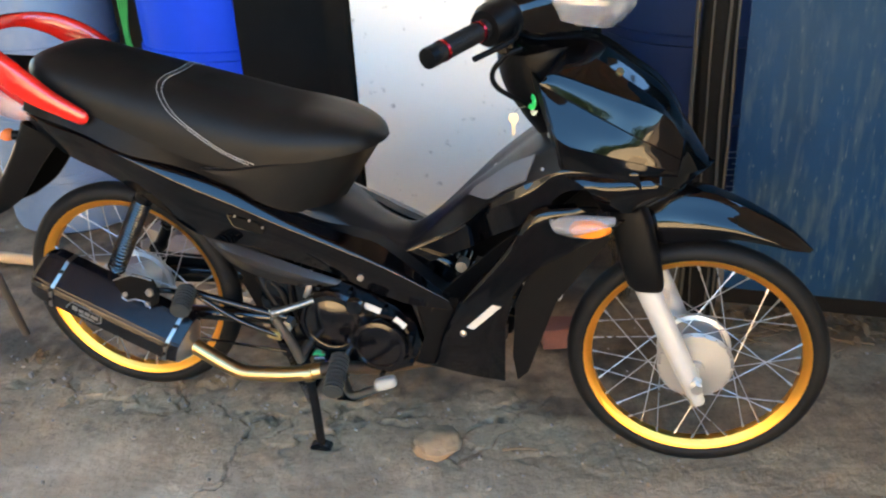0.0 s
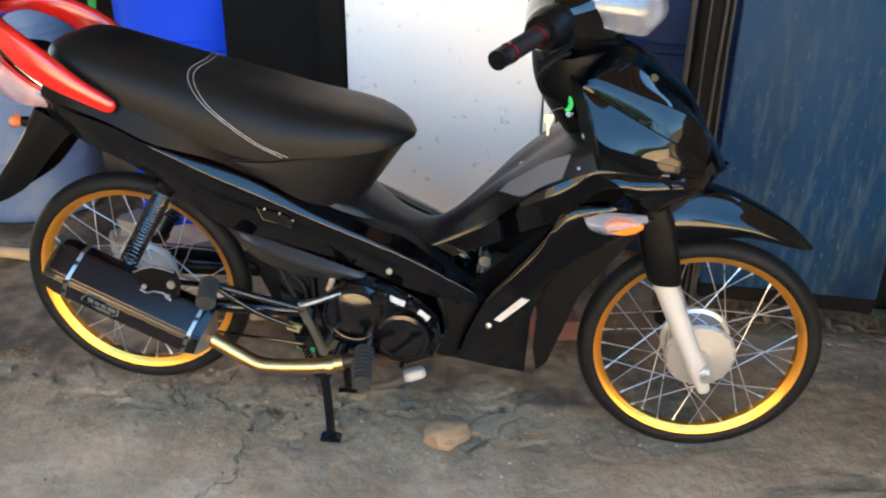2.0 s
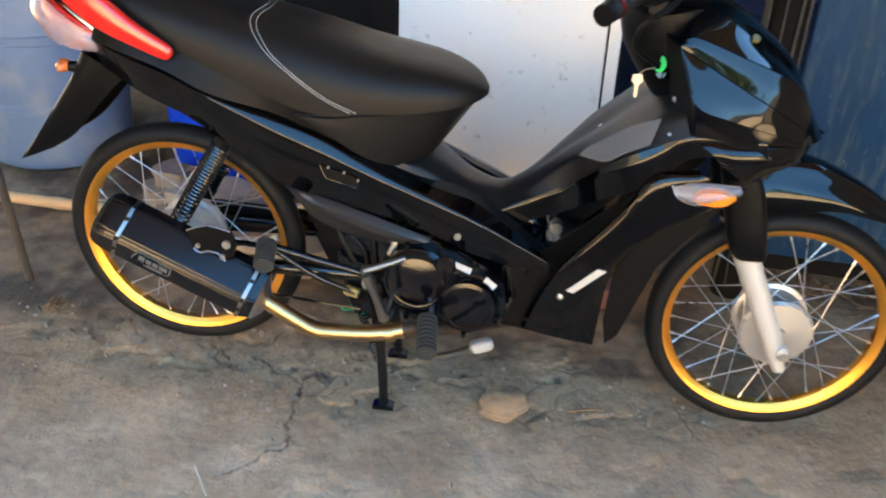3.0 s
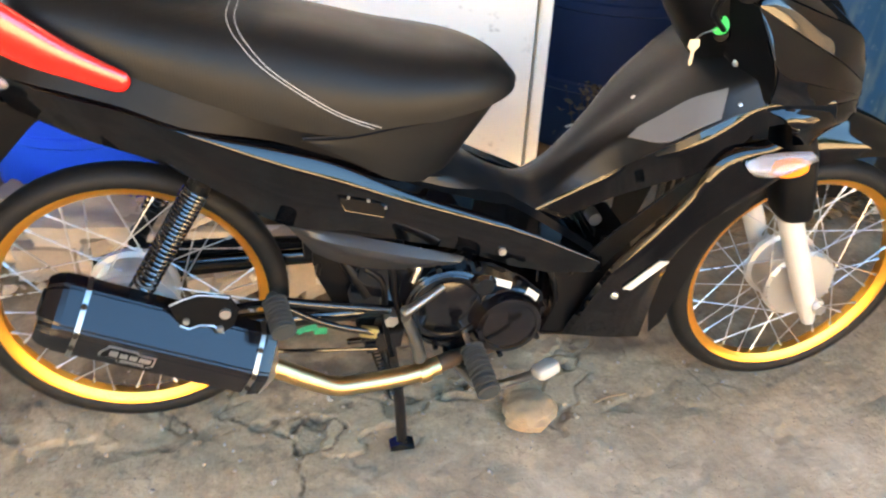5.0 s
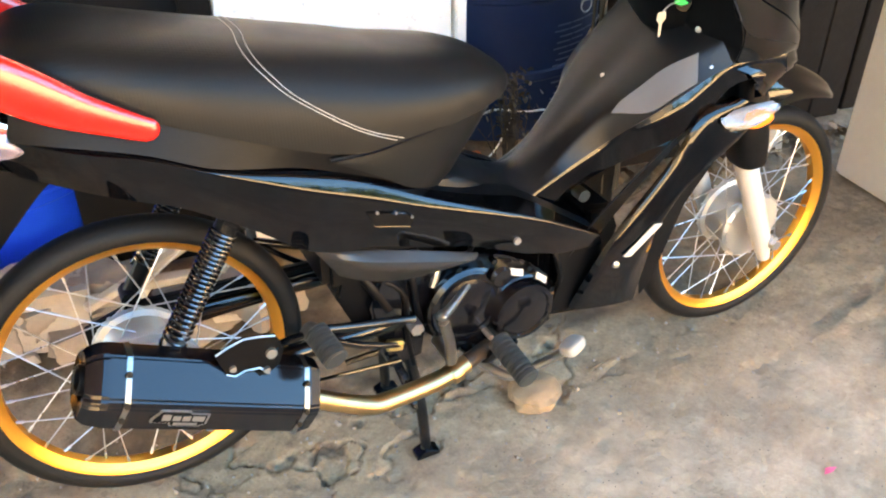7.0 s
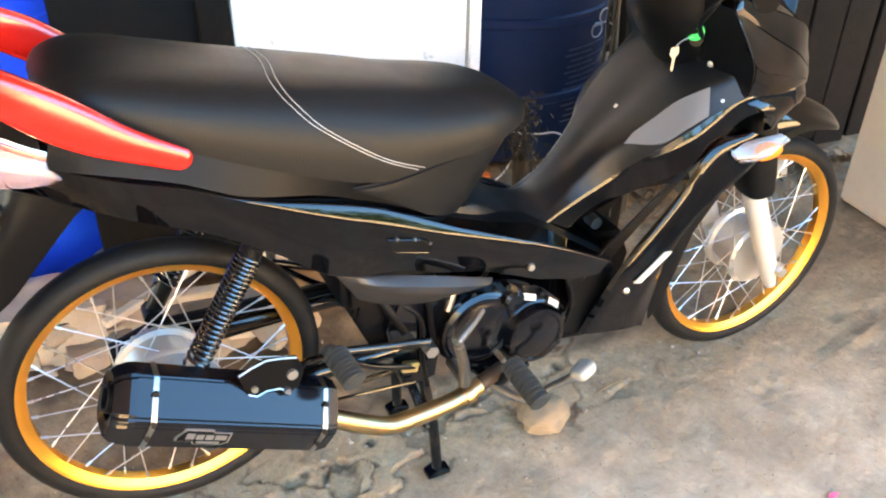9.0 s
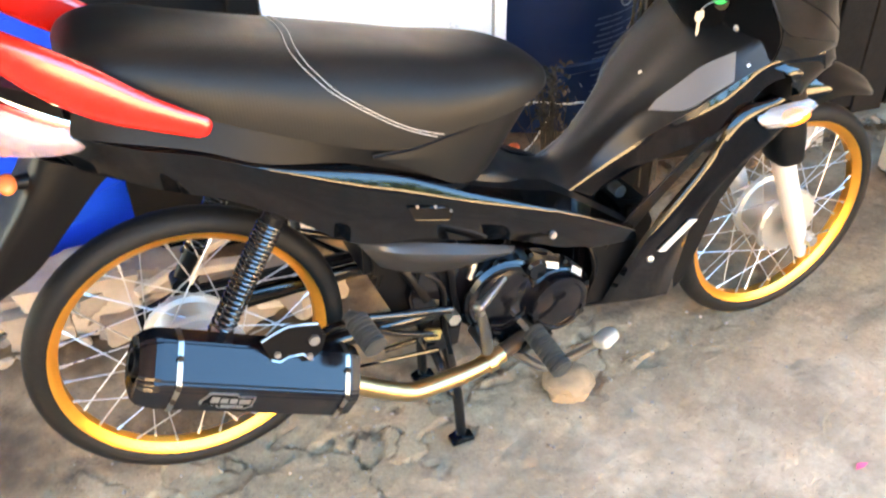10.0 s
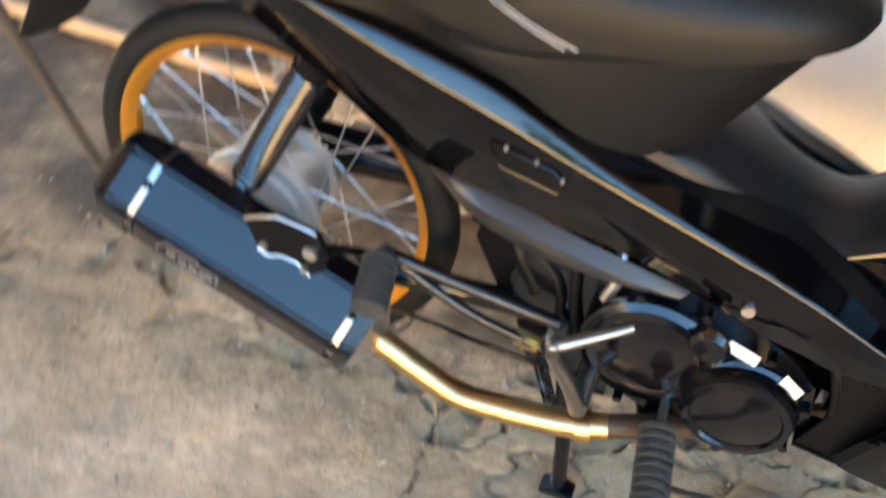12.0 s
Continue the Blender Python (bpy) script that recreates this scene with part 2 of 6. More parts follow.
# ---- mesh helpers ----
def catmull(pts, n):
    """n points spread evenly in length along a smooth curve through pts."""
    p = [Vector(q) for q in pts]
    p = [2 * p[0] - p[1], *p, 2 * p[-1] - p[-2]]
    fine = []
    for i in range(1, len(p) - 2):
        for k in range(16):
            s = k / 16
            a, b, c, d = p[i - 1:i + 3]
            fine.append(0.5 * (2 * b + (c - a) * s + (2 * a - 5 * b + 4 * c - d) * s * s + (3 * b - a - 3 * c + d) * s ** 3))
    fine.append(p[-2])
    run = [0.0]
    for a, b in zip(fine, fine[1:]):
        run.append(run[-1] + (b - a).length)
    out, j = [], 0
    for k in range(n):
        want = run[-1] * k / (n - 1)
        while j < len(run) - 2 and run[j + 1] < want:
            j += 1
        gap = run[j + 1] - run[j]
        out.append(fine[j].lerp(fine[j + 1], (want - run[j]) / gap if gap > 1e-9 else 0))
    return out


def strip(bm, rings, closed=True, cap=True):
    """Bridge rings of points into a skin."""
    vs = [[bm.verts.new(p) for p in r] for r in rings]
    k = len(vs[0])
    for a, b in zip(vs, vs[1:]):
        for i in range(k if closed else k - 1):
            j = (i + 1) % k
            bm.faces.new((a[i], a[j], b[j], b[i]))
    if cap and closed:
        bm.faces.new(vs[0][::-1])
        bm.faces.new(vs[-1])
    return bm


def tube(bm, path, r, seg=10, smooth=0):
    """A round bar along a path; r is one radius or one for each end."""
    p = catmull(path, smooth) if smooth else [Vector(q) for q in path]
    rings, up = [], None
    for i, q in enumerate(p):
        d = (p[min(i + 1, len(p) - 1)] - p[max(i - 1, 0)]).normalized()
        if up is None:
            up = d.orthogonal().normalized()
        up = (up - d * up.dot(d)).normalized()
        side = d.cross(up)
        rr = r[0] + (r[1] - r[0]) * i / (len(p) - 1) if isinstance(r, tuple) else r
        rings.append([q + rr * (math.cos(a) * up + math.sin(a) * side) for a in (2 * math.pi * k / seg for k in range(seg))])
    return strip(bm, rings)


def turned(bm, p0, p1, prof, seg=14):
    """A turned bar from p0 to p1; prof: (share of the length, radius)."""
    p0, p1 = Vector(p0), Vector(p1)
    d = (p1 - p0).normalized()
    up = d.orthogonal().normalized()
    side = d.cross(up)
    return strip(bm, [[p0.lerp(p1, f) + r * (math.cos(a) * up + math.sin(a) * side) for a in (2 * math.pi * k / seg for k in range(seg))] for f, r in prof])


def ribs(n, low, high, start=0.0, end=1.0):
    prof = [(start, low * 0.8), (start, low)]
    for k in range(n):
        a, b = start + (end - start) * k / n, start + (end - start) * (k + 1) / n
        w = (b - a) / 8
        prof += [(a + w, low), (a + 2 * w, high), (b - 2 * w, high), (b - w, low)]
    return prof + [(end, low), (end, low * 0.8)]


def lathe(bm, prof, seg=48, axis="Y", centre=(0, 0, 0), closed=False):
    """Turn a profile of (radius, height) round an axis."""
    rings = []
    for r, h in prof:
        ring = []
        for k in range(seg):
            a = 2 * math.pi * k / seg
            c, s = r * math.cos(a), r * math.sin(a)
            ring.append(Vector((c, h, s) if axis == "Y" else (c, s, h)) + Vector(centre))
        rings.append(ring)
    if closed:
        rings.append(rings[0])
    strip(bm, rings, cap=not closed)
    if closed:
        bmesh.ops.remove_doubles(bm, verts=bm.verts, dist=1e-6)
    return bm


def box(bm, centre, size, bevel=0.0, m=None):
    got = bmesh.ops.create_cube(bm, size=1.0)["verts"]
    bmesh.ops.scale(bm, verts=got, vec=size)
    if bevel:
        edges = {e for v in got for e in v.link_edges}
        got = list({v for f in bmesh.ops.bevel(bm, geom=list(edges), offset=bevel, segments=2, affect="EDGES")["faces"] for v in f.verts}
                   | {v for v in got if v.is_valid})
    if m is not None:
        bmesh.ops.transform(bm, verts=got, matrix=m)
    bmesh.ops.translate(bm, verts=got, vec=centre)
    return bm


def prism(bm, poly, v0, v1, bevel=0.003):
    """A plate with an outline in the side plane (along, up), between two distances to the side."""
    a = [bm.verts.new((u, v0, w)) for u, w in poly]
    b = [bm.verts.new((u, v1, w)) for u, w in poly]
    faces = [bm.faces.new(a), bm.faces.new(b[::-1])]
    k = len(poly)
    for i in range(k):
        faces.append(bm.faces.new((a[i], b[i], b[(i + 1) % k], a[(i + 1) % k])))
    bmesh.ops.recalc_face_normals(bm, faces=faces)
    if bevel:
        edges = {e for f in faces[:2] for e in f.edges}
        bmesh.ops.bevel(bm, geom=list(edges), offset=bevel, segments=2, affect="EDGES")
    return bm


def skin(bm, curves, n=28, m=12, thick=0.004, sharp=False):
    """A curved panel through several lengthwise curves, with thickness."""
    c = [catmull(q, n) for q in curves]
    cols = [[q[i] for q in c] if sharp else catmull([q[i] for q in c], m) for i in range(n)]
    vs = [[bm.verts.new(p) for p in col] for col in cols]
    faces = []
    for a, b in zip(vs, vs[1:]):
        for i in range(len(a) - 1):
            faces.append(bm.faces.new((a[i], a[i + 1], b[i + 1], b[i])))
    if thick:
        bmesh.ops.recalc_face_normals(bm, faces=faces)
        bmesh.ops.solidify(bm, geom=faces, thickness=thick)
    return bm


def flip(curves):
    return [[(u, -v, w) for u, v, w in c] for c in curves]


def place(name, bm, mat, parent=None, smooth=True):
    bmesh.ops.recalc_face_normals(bm, faces=bm.faces)
    me = bpy.data.meshes.new(name)
    bm.to_mesh(me)
    bm.free()
    me.materials.append(mat)
    if smooth:
        me.polygons.foreach_set("use_smooth", [True] * len(me.polygons))
        me.set_sharp_from_angle(angle=radians(38))
    ob = new(name, me)
    ob.parent = parent
    return ob


def part(name, bm, mat, parent, label="", smooth=True):
    return tagged(place(name, bm, mat, parent, smooth), label)


def B():
    return bmesh.new()


# ---- the large structure ----
WALL_ANGLE = -17.5


def on_wall(s, z=0.0, out=0.0):
    """A pose on the back wall: s metres along it, z up, out towards the yard."""
    return pose(0.094, 2.21, 0, 0, 0, WALL_ANGLE) @ pose(s, -out, z)


CRACKS = [(-0.706, 1.815, -0.69, 1.75, 0.0037), (-0.56, 1.87, -0.60, 1.80, 0.0030), (-0.60, 1.80, -0.625, 1.765, 0.0045), (-0.625, 1.765, -0.56, 1.70, 0.0037),
          (-0.56, 1.70, -0.512, 1.657, 0.0053), (-0.512, 1.657, -0.465, 1.69, 0.0053), (-0.465, 1.69, -0.414, 1.673, 0.0045), (-0.414, 1.673, -0.40, 1.64, 0.0030),
          (-0.512, 1.657, -0.50, 1.60, 0.0045), (-0.50, 1.60, -0.527, 1.50, 0.0023), (-0.527, 1.50, -0.522, 1.437, 0.0034), (-0.522, 1.437, -0.594, 1.385, 0.0045),
          (-0.594, 1.385, -0.66, 1.35, 0.0030), (-0.465, 1.69, -0.49, 1.71, 0.0030), (-0.44, 1.60, -0.40, 1.64, 0.0030), (-0.50, 1.60, -0.44, 1.60, 0.0023),
          (-0.256, 1.671, -0.128, 1.659, 0.0023), (-0.128, 1.659, 0.10, 1.626, 0.0019)]
PITS = [(-0.256, 1.672, 0.035), (-0.363, 1.745, 0.03), (-0.128, 1.66, 0.02), (0.096, 1.628, 0.03), (-0.545, 1.70, 0.035), (-0.45, 1.675, 0.03), (-0.37, 1.70, 0.02)]


def ground_sheet():
    def axis(lo, hi, fine_lo, fine_hi, coarse, fine):
        return np.concatenate([np.arange(lo, fine_lo, coarse), np.arange(fine_lo, fine_hi, fine), np.arange(fine_hi, hi, coarse)])

    near_x = axis(-1.9, 1.9, -1.15, 0.50, 0.018, 0.0042)
    near_y = axis(0.3, 3.0, 1.25, 2.0, 0.018, 0.0042)
    far = np.array([0.15, 0.35, 0.6, 0.9, 1.3, 1.7, 2.1, 2.6, 3.2, 4.0, 5.5, 8.0, 16.0, 40.0, 120.0, 400.0])
    xs = np.concatenate([near_x[0] - far[::-1], near_x, near_x[-1] + far])
    ys = np.concatenate([near_y[0] - far[::-1], near_y, near_y[-1] + far])
    verts, soil_shades = [], []
    for y in ys:
        for x in xs:
            z = soil_shade = 0.0
            if abs(x) < 2.4 and -0.2 < y < 3.5:
                z = 0.009 * noise.noise((x * 1.7, y * 1.7, 3.0)) + 0.003 * noise.noise((x * 9, y * 9, 7.0))
                d = abs((x + 0.45) * 0.22 + (y - 1.70) * 0.97 + 0.12 * noise.noise((x * 2.5, y * 2.5, 1.0)))
                band = max(0.0, 1 - d / 0.17) * max(0.0, min(1.0, (0.45 - x) / 0.3)) * max(0.0, min(1.0, 1.4 * noise.noise((x * 3.3, y * 3.3, 12.0)) + 0.55))
                if band > 0.02:
                    # broken plates: each lies at its own height, with narrow open joints
                    wx = x * 7.5 + 0.55 * noise.noise((x * 9, y * 9, 0.0)) + 0.22 * noise.noise((x * 27, y * 27, 0.0))
                    wy = y * 10.5 + 0.55 * noise.noise((x * 9, y * 9, 9.0)) + 0.22 * noise.noise((x * 27, y * 27, 9.0))
                    f, site = noise.voronoi((wx, wy, 0.4))
                    step = noise.cell(site[0] * 13.1)
                    joint = max(0.0, 1 - (f[1] - f[0]) / (0.022 + 0.035 * band))
                    k = min(1.0, band * 2.2)
                    open_joint = max(0.0, min(1.0, 0.6 + 2.2 * noise.noise((x * 7, y * 7, 31.0))))
                    soil_shade = 0.75 * k * joint * open_joint
                    z += k * (0.006 * (step - 0.6) - 0.011 * joint ** 0.6 * open_joint)
                    if step < -0.35:
                        z -= k * 0.005 + k * 0.003 * noise.noise((x * 45, y * 45, 2.0))
                # beyond the broken edge: trodden dark dirt plus painted shade under bike and wall
                past = (x + 0.45) * 0.22 + (y - 1.74) * 0.97 + 0.06 * noise.noise((x * 5, y * 5, 4.0)) + 0.02 * noise.noise((x * 19, y * 19, 4.0))
                dirt = max(0.0, min(1.0, past / 0.07)) * max(0.55, min(1.0, (0.85 - x) / 0.4))
                soil_shade = max(soil_shade, dirt * max(0.15, min(0.85, 0.55 + 0.7 * noise.noise((x * 6, y * 6, 17.0)) + 0.4 * noise.noise((x * 23, y * 23, 17.0)))))
                z += 0.004 * dirt * noise.noise((x * 28, y * 28, 13.0))
                # jagged cracks and the pits along them
                if -0.80 < x < 0.25 and 1.30 < y < 1.95:
                    jx = x + 0.014 * noise.noise((x * 24, y * 24, 2.0)) + 0.006 * noise.noise((x * 75, y * 75, 2.0))
                    jy = y + 0.014 * noise.noise((x * 24, y * 24, 8.0)) + 0.006 * noise.noise((x * 75, y * 75, 8.0))
                    for ax0, ay0, ax1, ay1, wide in CRACKS:
                        ex, ey = ax1 - ax0, ay1 - ay0
                        f = max(0.0, min(1.0, ((jx - ax0) * ex + (jy - ay0) * ey) / (ex * ex + ey * ey)))
                        gap = math.hypot(jx - ax0 - f * ex, jy - ay0 - f * ey)
                        if gap < wide * 3.2:
                            deep = max(0.0, 1 - gap / wide)
                            z -= 0.009 * deep
                            soil_shade = max(soil_shade, min(0.8, 1.3 * deep) * max(0.25, min(1.0, 0.75 + 1.5 * noise.noise((x * 16, y * 16, 14.0)))))
                            # a raised, spalled lip beside the crack
                            z += 0.003 * max(0.0, 1 - abs(gap - 1.7 * wide) / (1.5 * wide)) * (0.4 + noise.noise((x * 30, y * 30, 5.0)))
                    for cx, cy, r in PITS:
                        gap = math.hypot(jx - cx, (jy - cy) * 1.6)
                        if gap < r:
                            z -= 0.009 * min(1.0, 3 * (1 - gap / r)) * (0.7 + 0.6 * noise.noise((x * 60, y * 60, 3.0)))
                            soil_shade = max(soil_shade, 0.75 * min(1.0, 2.5 * (1 - gap / r)) * max(0.0, min(1.0, 0.5 + 1.8 * noise.noise((x * 45, y * 45, 9.0)))))
                # flaked spots and trodden sand
                z -= 0.005 * max(0.0, noise.noise((x * 6.3, y * 6.3, 21.0)) - 0.38) * 4 * (0.6 + noise.noise((x * 40, y * 40, 2.0)))
                # broken sandy patch beyond the front wheel
                q = ((x - 0.95) / 0.30) ** 2 + ((y - 1.22) / 0.20) ** 2
                if q < 1.6:
                    z += 0.012 * max(0.0, 1 - q / 1.6) * (0.3 + noise.noise((x * 22, y * 22, 6.0))) + 0.004 * max(0.0, 1 - q / 1.6) * noise.noise((x * 70, y * 70, 6.0))
                z += 0.0018 * noise.noise((x * 33, y * 33, 5.0))
            # unseen yard ground coloured dark as earth, so the black panels reflect little
            yard_dark = max(0.0, min(1.0, (0.72 - y + 0.10 * noise.noise((x * 2.2, y * 2.2, 40.0))) / 0.12)) * (1.0 if y > -1.7 else 0.2)
            soil_shade = max(soil_shade, yard_dark * (0.8 + 0.2 * noise.noise((x * 5, y * 5, 41.0))))
            verts.append((x, y, z - 0.004))
            soil_shades.append(soil_shade)
    w = len(xs)
    faces = [(r * w + c, r * w + c + 1, (r + 1) * w + c + 1, (r + 1) * w + c) for r in range(len(ys) - 1) for c in range(w - 1)]
    me = bpy.data.meshes.new("ground")
    me.from_pydata(verts, [], faces)
    me.attributes.new("soil_shade", "FLOAT", "POINT").data.foreach_set("value", soil_shades)
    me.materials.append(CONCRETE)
    me.polygons.foreach_set("use_smooth", [True] * len(me.polygons))
    return tagged(new("ground", me), "worn grey concrete yard with cracks and sandy dirt", "ground", kind="structure")


ground_sheet()

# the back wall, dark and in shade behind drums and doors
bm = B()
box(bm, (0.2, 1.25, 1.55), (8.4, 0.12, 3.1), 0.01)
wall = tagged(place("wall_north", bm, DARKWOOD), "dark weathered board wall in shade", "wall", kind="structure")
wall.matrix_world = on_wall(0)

# the white door leaf with its frame
bm = B()
box(bm, (0, 0, 1.02), (0.560, 0.035, 2.0), 0.004)
white = tagged(place("door_1", bm, DOORWHITE), "white painted door with scuffs and stains", "door", kind="structure")
white.matrix_world = on_wall(-0.098, 0.0, -0.066) @ pose(0, 0, 0, 0, 0, -1)
for s, wd, mat, label in ((-0.418, 0.07, DARKWOOD, "dark wooden door post"), (0.204, 0.030, DOORWHITE, "white door stile")):
    bm = B()
    box(bm, (0, 0, 1.03), (wd, 0.06, 2.06), 0.004)
    ob = tagged(place("trim", bm, mat), label, "door frame", kind="structure")
    ob.matrix_world = on_wall(s, 0.0, -0.066) @ pose(0, 0, 0, 0, 0, -1)

# the black panel between the drum and the door
bm = B()
box(bm, (0, 0, 1.0), (0.30, 0.02, 1.96), 0.003)
panel = tagged(place("panel", bm, BLACKPANEL), "black board panel beside the door", "panel", kind="structure")
panel.matrix_world = on_wall(-0.60, 0.0, -0.075) @ pose(0, 0, 0, 0, 0, -1)

# the blue sheet on its wooden post, with a dark bottom rail
bm = B()
box(bm, (0.235, 0, 1.10), (0.47, 0.016, 1.94), 0.003)
sheet = tagged(place("door_2", bm, BLUESHEET), "blue painted metal sheet with scratches and pale rubbing", "door", kind="structure")
sheet.matrix_world = on_wall(0.665, 0.0, 0.02)
bm = B()
box(bm, (0.235, 0.02, 0.105), (0.47, 0.04, 0.05), 0.004)
rail = part("rail", bm, DARKWOOD, sheet, "dark wet-looking timber rail")
bm = B()
rings = []
for k in range(24):
    z = 2.3 * k / 23
    r = 0.045 + 0.006 * noise.noise((z * 3, 0, 0))
    rings.append([(r * math.cos(a) * (1 + 0.14 * noise.noise((math.cos(a) * 2, math.sin(a) * 2, z * 4))), r * math.sin(a), z) for a in (2 * math.pi * j / 14 for j in range(14))])
strip(bm, rings)
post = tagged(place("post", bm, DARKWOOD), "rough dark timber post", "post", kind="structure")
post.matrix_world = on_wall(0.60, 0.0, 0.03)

# near-black boards added for the shade in the recess beside the sheet
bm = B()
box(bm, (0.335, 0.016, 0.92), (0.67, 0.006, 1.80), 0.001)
recess = tagged(place("panel", bm, DARKWOOD), "near-black upright boards added for the shaded recess", "panel", kind="structure")
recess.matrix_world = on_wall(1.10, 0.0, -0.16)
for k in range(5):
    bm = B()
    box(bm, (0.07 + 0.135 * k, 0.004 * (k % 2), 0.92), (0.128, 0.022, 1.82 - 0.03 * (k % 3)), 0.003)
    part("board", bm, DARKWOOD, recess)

# the rendered wall at the end
bm = B()
box(bm, (0.10, -0.5, 0.7), (0.20, 1.0, 1.4), 0.012)
endwall = tagged(place("wall_east", bm, WALLCON), "pale rendered concrete wall end", "wall", kind="structure")
endwall.matrix_world = pose(1.335, 1.66, 0, 0, 0, -17.5)


# ---- drums ----
def drum(mat, r, h, label, group="drums"):
    bm = B()
    prof = [(0.0, 0.0), (r * 0.9, 0.0), (r * 0.97, 0.012), (r, 0.04)]
    prof += [(r, h * 0.93), (r * 0.96, h * 0.965), (r * 0.985, h * 0.97), (r * 0.985, h), (r * 0.93, h), (r * 0.9, h * 0.975), (0.0, h * 0.975)]
    lathe(bm, prof, 56, "Z")
    bmesh.ops.remove_doubles(bm, verts=bm.verts, dist=1e-5)
    root = tagged(place("drum", bm, mat), label, "drum", group)
    for z in (0.24, 0.5, 0.74):
        bm = B()
        lathe(bm, [(r * 0.99, h * z - 0.020), (r * 1.02, h * z - 0.012), (r * 1.02, h * z + 0.012), (r * 0.99, h * z + 0.020)], 56, "Z", closed=True)
        part("hoop", bm, mat, root)
    bm = B()
    lathe(bm, [(r * 0.93, h - 0.02), (r * 1.0, h - 0.022), (r * 1.012, h - 0.012), (r * 1.0, h + 0.004), (r * 0.93, h + 0.004)], 56, "Z", closed=True)
    part("lid_ring", bm, mat, root)
    return root


blue_drum = drum(DRUMBLUE, 0.29, 0.92, "bright blue plastic storage drum standing beside the panel")
blue_drum.matrix_world = pose(-0.70, 2.87, 0)
pale_drum = drum(DRUMPALE, 0.25, 0.9, "faded grey-blue plastic drum on the dirt")
pale_drum.matrix_world = pose(-1.43, 3.08, 0)
label_drum = drum(DRUMDARK, 0.36, 0.94, "dark blue plastic drum with a worn printed label")
label_drum.matrix_world = pose(0.87, 2.72, 0)

# ---- the motorcycle: x forward, y to its left, z up, from the ground under the rear axle ----
bike = tagged(new("motorcycle"), "glossy black underbone motorcycle with gold spoked rims, on its centre stand", "motorcycle")
bike.matrix_world = pose(-0.7347, 1.7364, 0, 0, 0, -12.33)
REAR, FRONT = (-0.004, 0.0, 0.341), (1.261, 0.0, 0.2605)


def wheel(name, at, hub_r, brake):
    hub_empty = new(name)
    hub_empty.parent = bike
    hub_empty.location = at
    tagged(hub_empty, "gold-rimmed spoked wheel with a thin black tyre")
    bm = B()
    prof = []
    for k in range(20):
        a = 2 * math.pi * k / 20
        prof.append((0.2385 + 0.0240 * math.cos(a) * (1.0 if math.cos(a) > 0 else 0.75), 0.026 * math.sin(a)))
    lathe(bm, prof, 72, "Y", closed=True)
    part("tyre", bm, RUBBER, hub_empty, "thin black road tyre")
    bm = B()
    half = [(0.2350, 0.0205), (0.2350, 0.0175), (0.2240, 0.0165), (0.2195, 0.0120), (0.2135, 0.0085), (0.2120, 0.0)]
    inner = [(0.2090, 0.0), (0.2105, 0.0090), (0.2165, 0.0140), (0.2220, 0.0190), (0.2310, 0.0205)]
    prof = half + [(r, -h) for r, h in half[::-1][1:]] + [(r, -h) for r, h in inner[::-1]] + inner[1:]
    lathe(bm, prof, 96, "Y", closed=True)
    part("rim", bm, GOLD, hub_empty, "gold anodised alloy rim")
    bm = B()
    lathe(bm, [(0.0, -0.058), (0.016, -0.058), (0.018, -0.050), (hub_r * 0.92, -0.046), (hub_r, -0.040), (hub_r, -0.030), (hub_r * 0.88, -0.026),
               (hub_r * 0.84, 0.0), (hub_r * 0.88, 0.026), (hub_r, 0.030), (hub_r, 0.040), (hub_r * 0.9, 0.046), (0.02, 0.050), (0.016, 0.058), (0.0, 0.058)], 40)
    for side in (-1, 1):
        for k in range(18):
            a = 2 * math.pi * k / 18
            tube(bm, [(hub_r * 0.93 * math.cos(a), side * 0.0395, hub_r * 0.93 * math.sin(a)), (hub_r * 0.93 * math.cos(a), side * 0.0475, hub_r * 0.93 * math.sin(a))], 0.0035, 6)
    part("hub", bm, ALLOY, hub_empty, "cast alloy drum hub")
    bm = B()
    tube(bm, [(0, -0.115, 0), (0, 0.115, 0)], 0.0065, 10)
    for s in (-1, 1):
        tube(bm, [(0, s * 0.100, 0), (0, s * 0.113, 0)], 0.012, 6)
    part("axle", bm, STEEL, hub_empty, "steel axle with nuts")
    spoke_mesh = None
    for k in range(36):
        side = -1 if k % 2 else 1
        a = 2 * math.pi * (k + 0.25) / 36
        lead = radians(58) * (1 if (k // 2) % 2 else -1)
        h = (hub_r * 0.93 * math.cos(a + lead), side * 0.036, hub_r * 0.93 * math.sin(a + lead))
        e = (0.2125 * math.cos(a), side * 0.004, 0.2125 * math.sin(a))
        if (k // 2) % 2:
            h = (h[0], side * 0.043, h[2])
        bm = B()
        tube(bm, [h, e], 0.00125, 6)
        n = Vector(e) - Vector(h)
        n.normalize()
        tube(bm, [Vector(e) - n * 0.014, Vector(e)], 0.0026, 6)
        part("spoke", bm, SPOKE, hub_empty)
    return hub_empty


rear_wheel = wheel("rear_wheel", REAR, 0.076, True)
front_wheel = wheel("front_wheel", FRONT, 0.076, True)

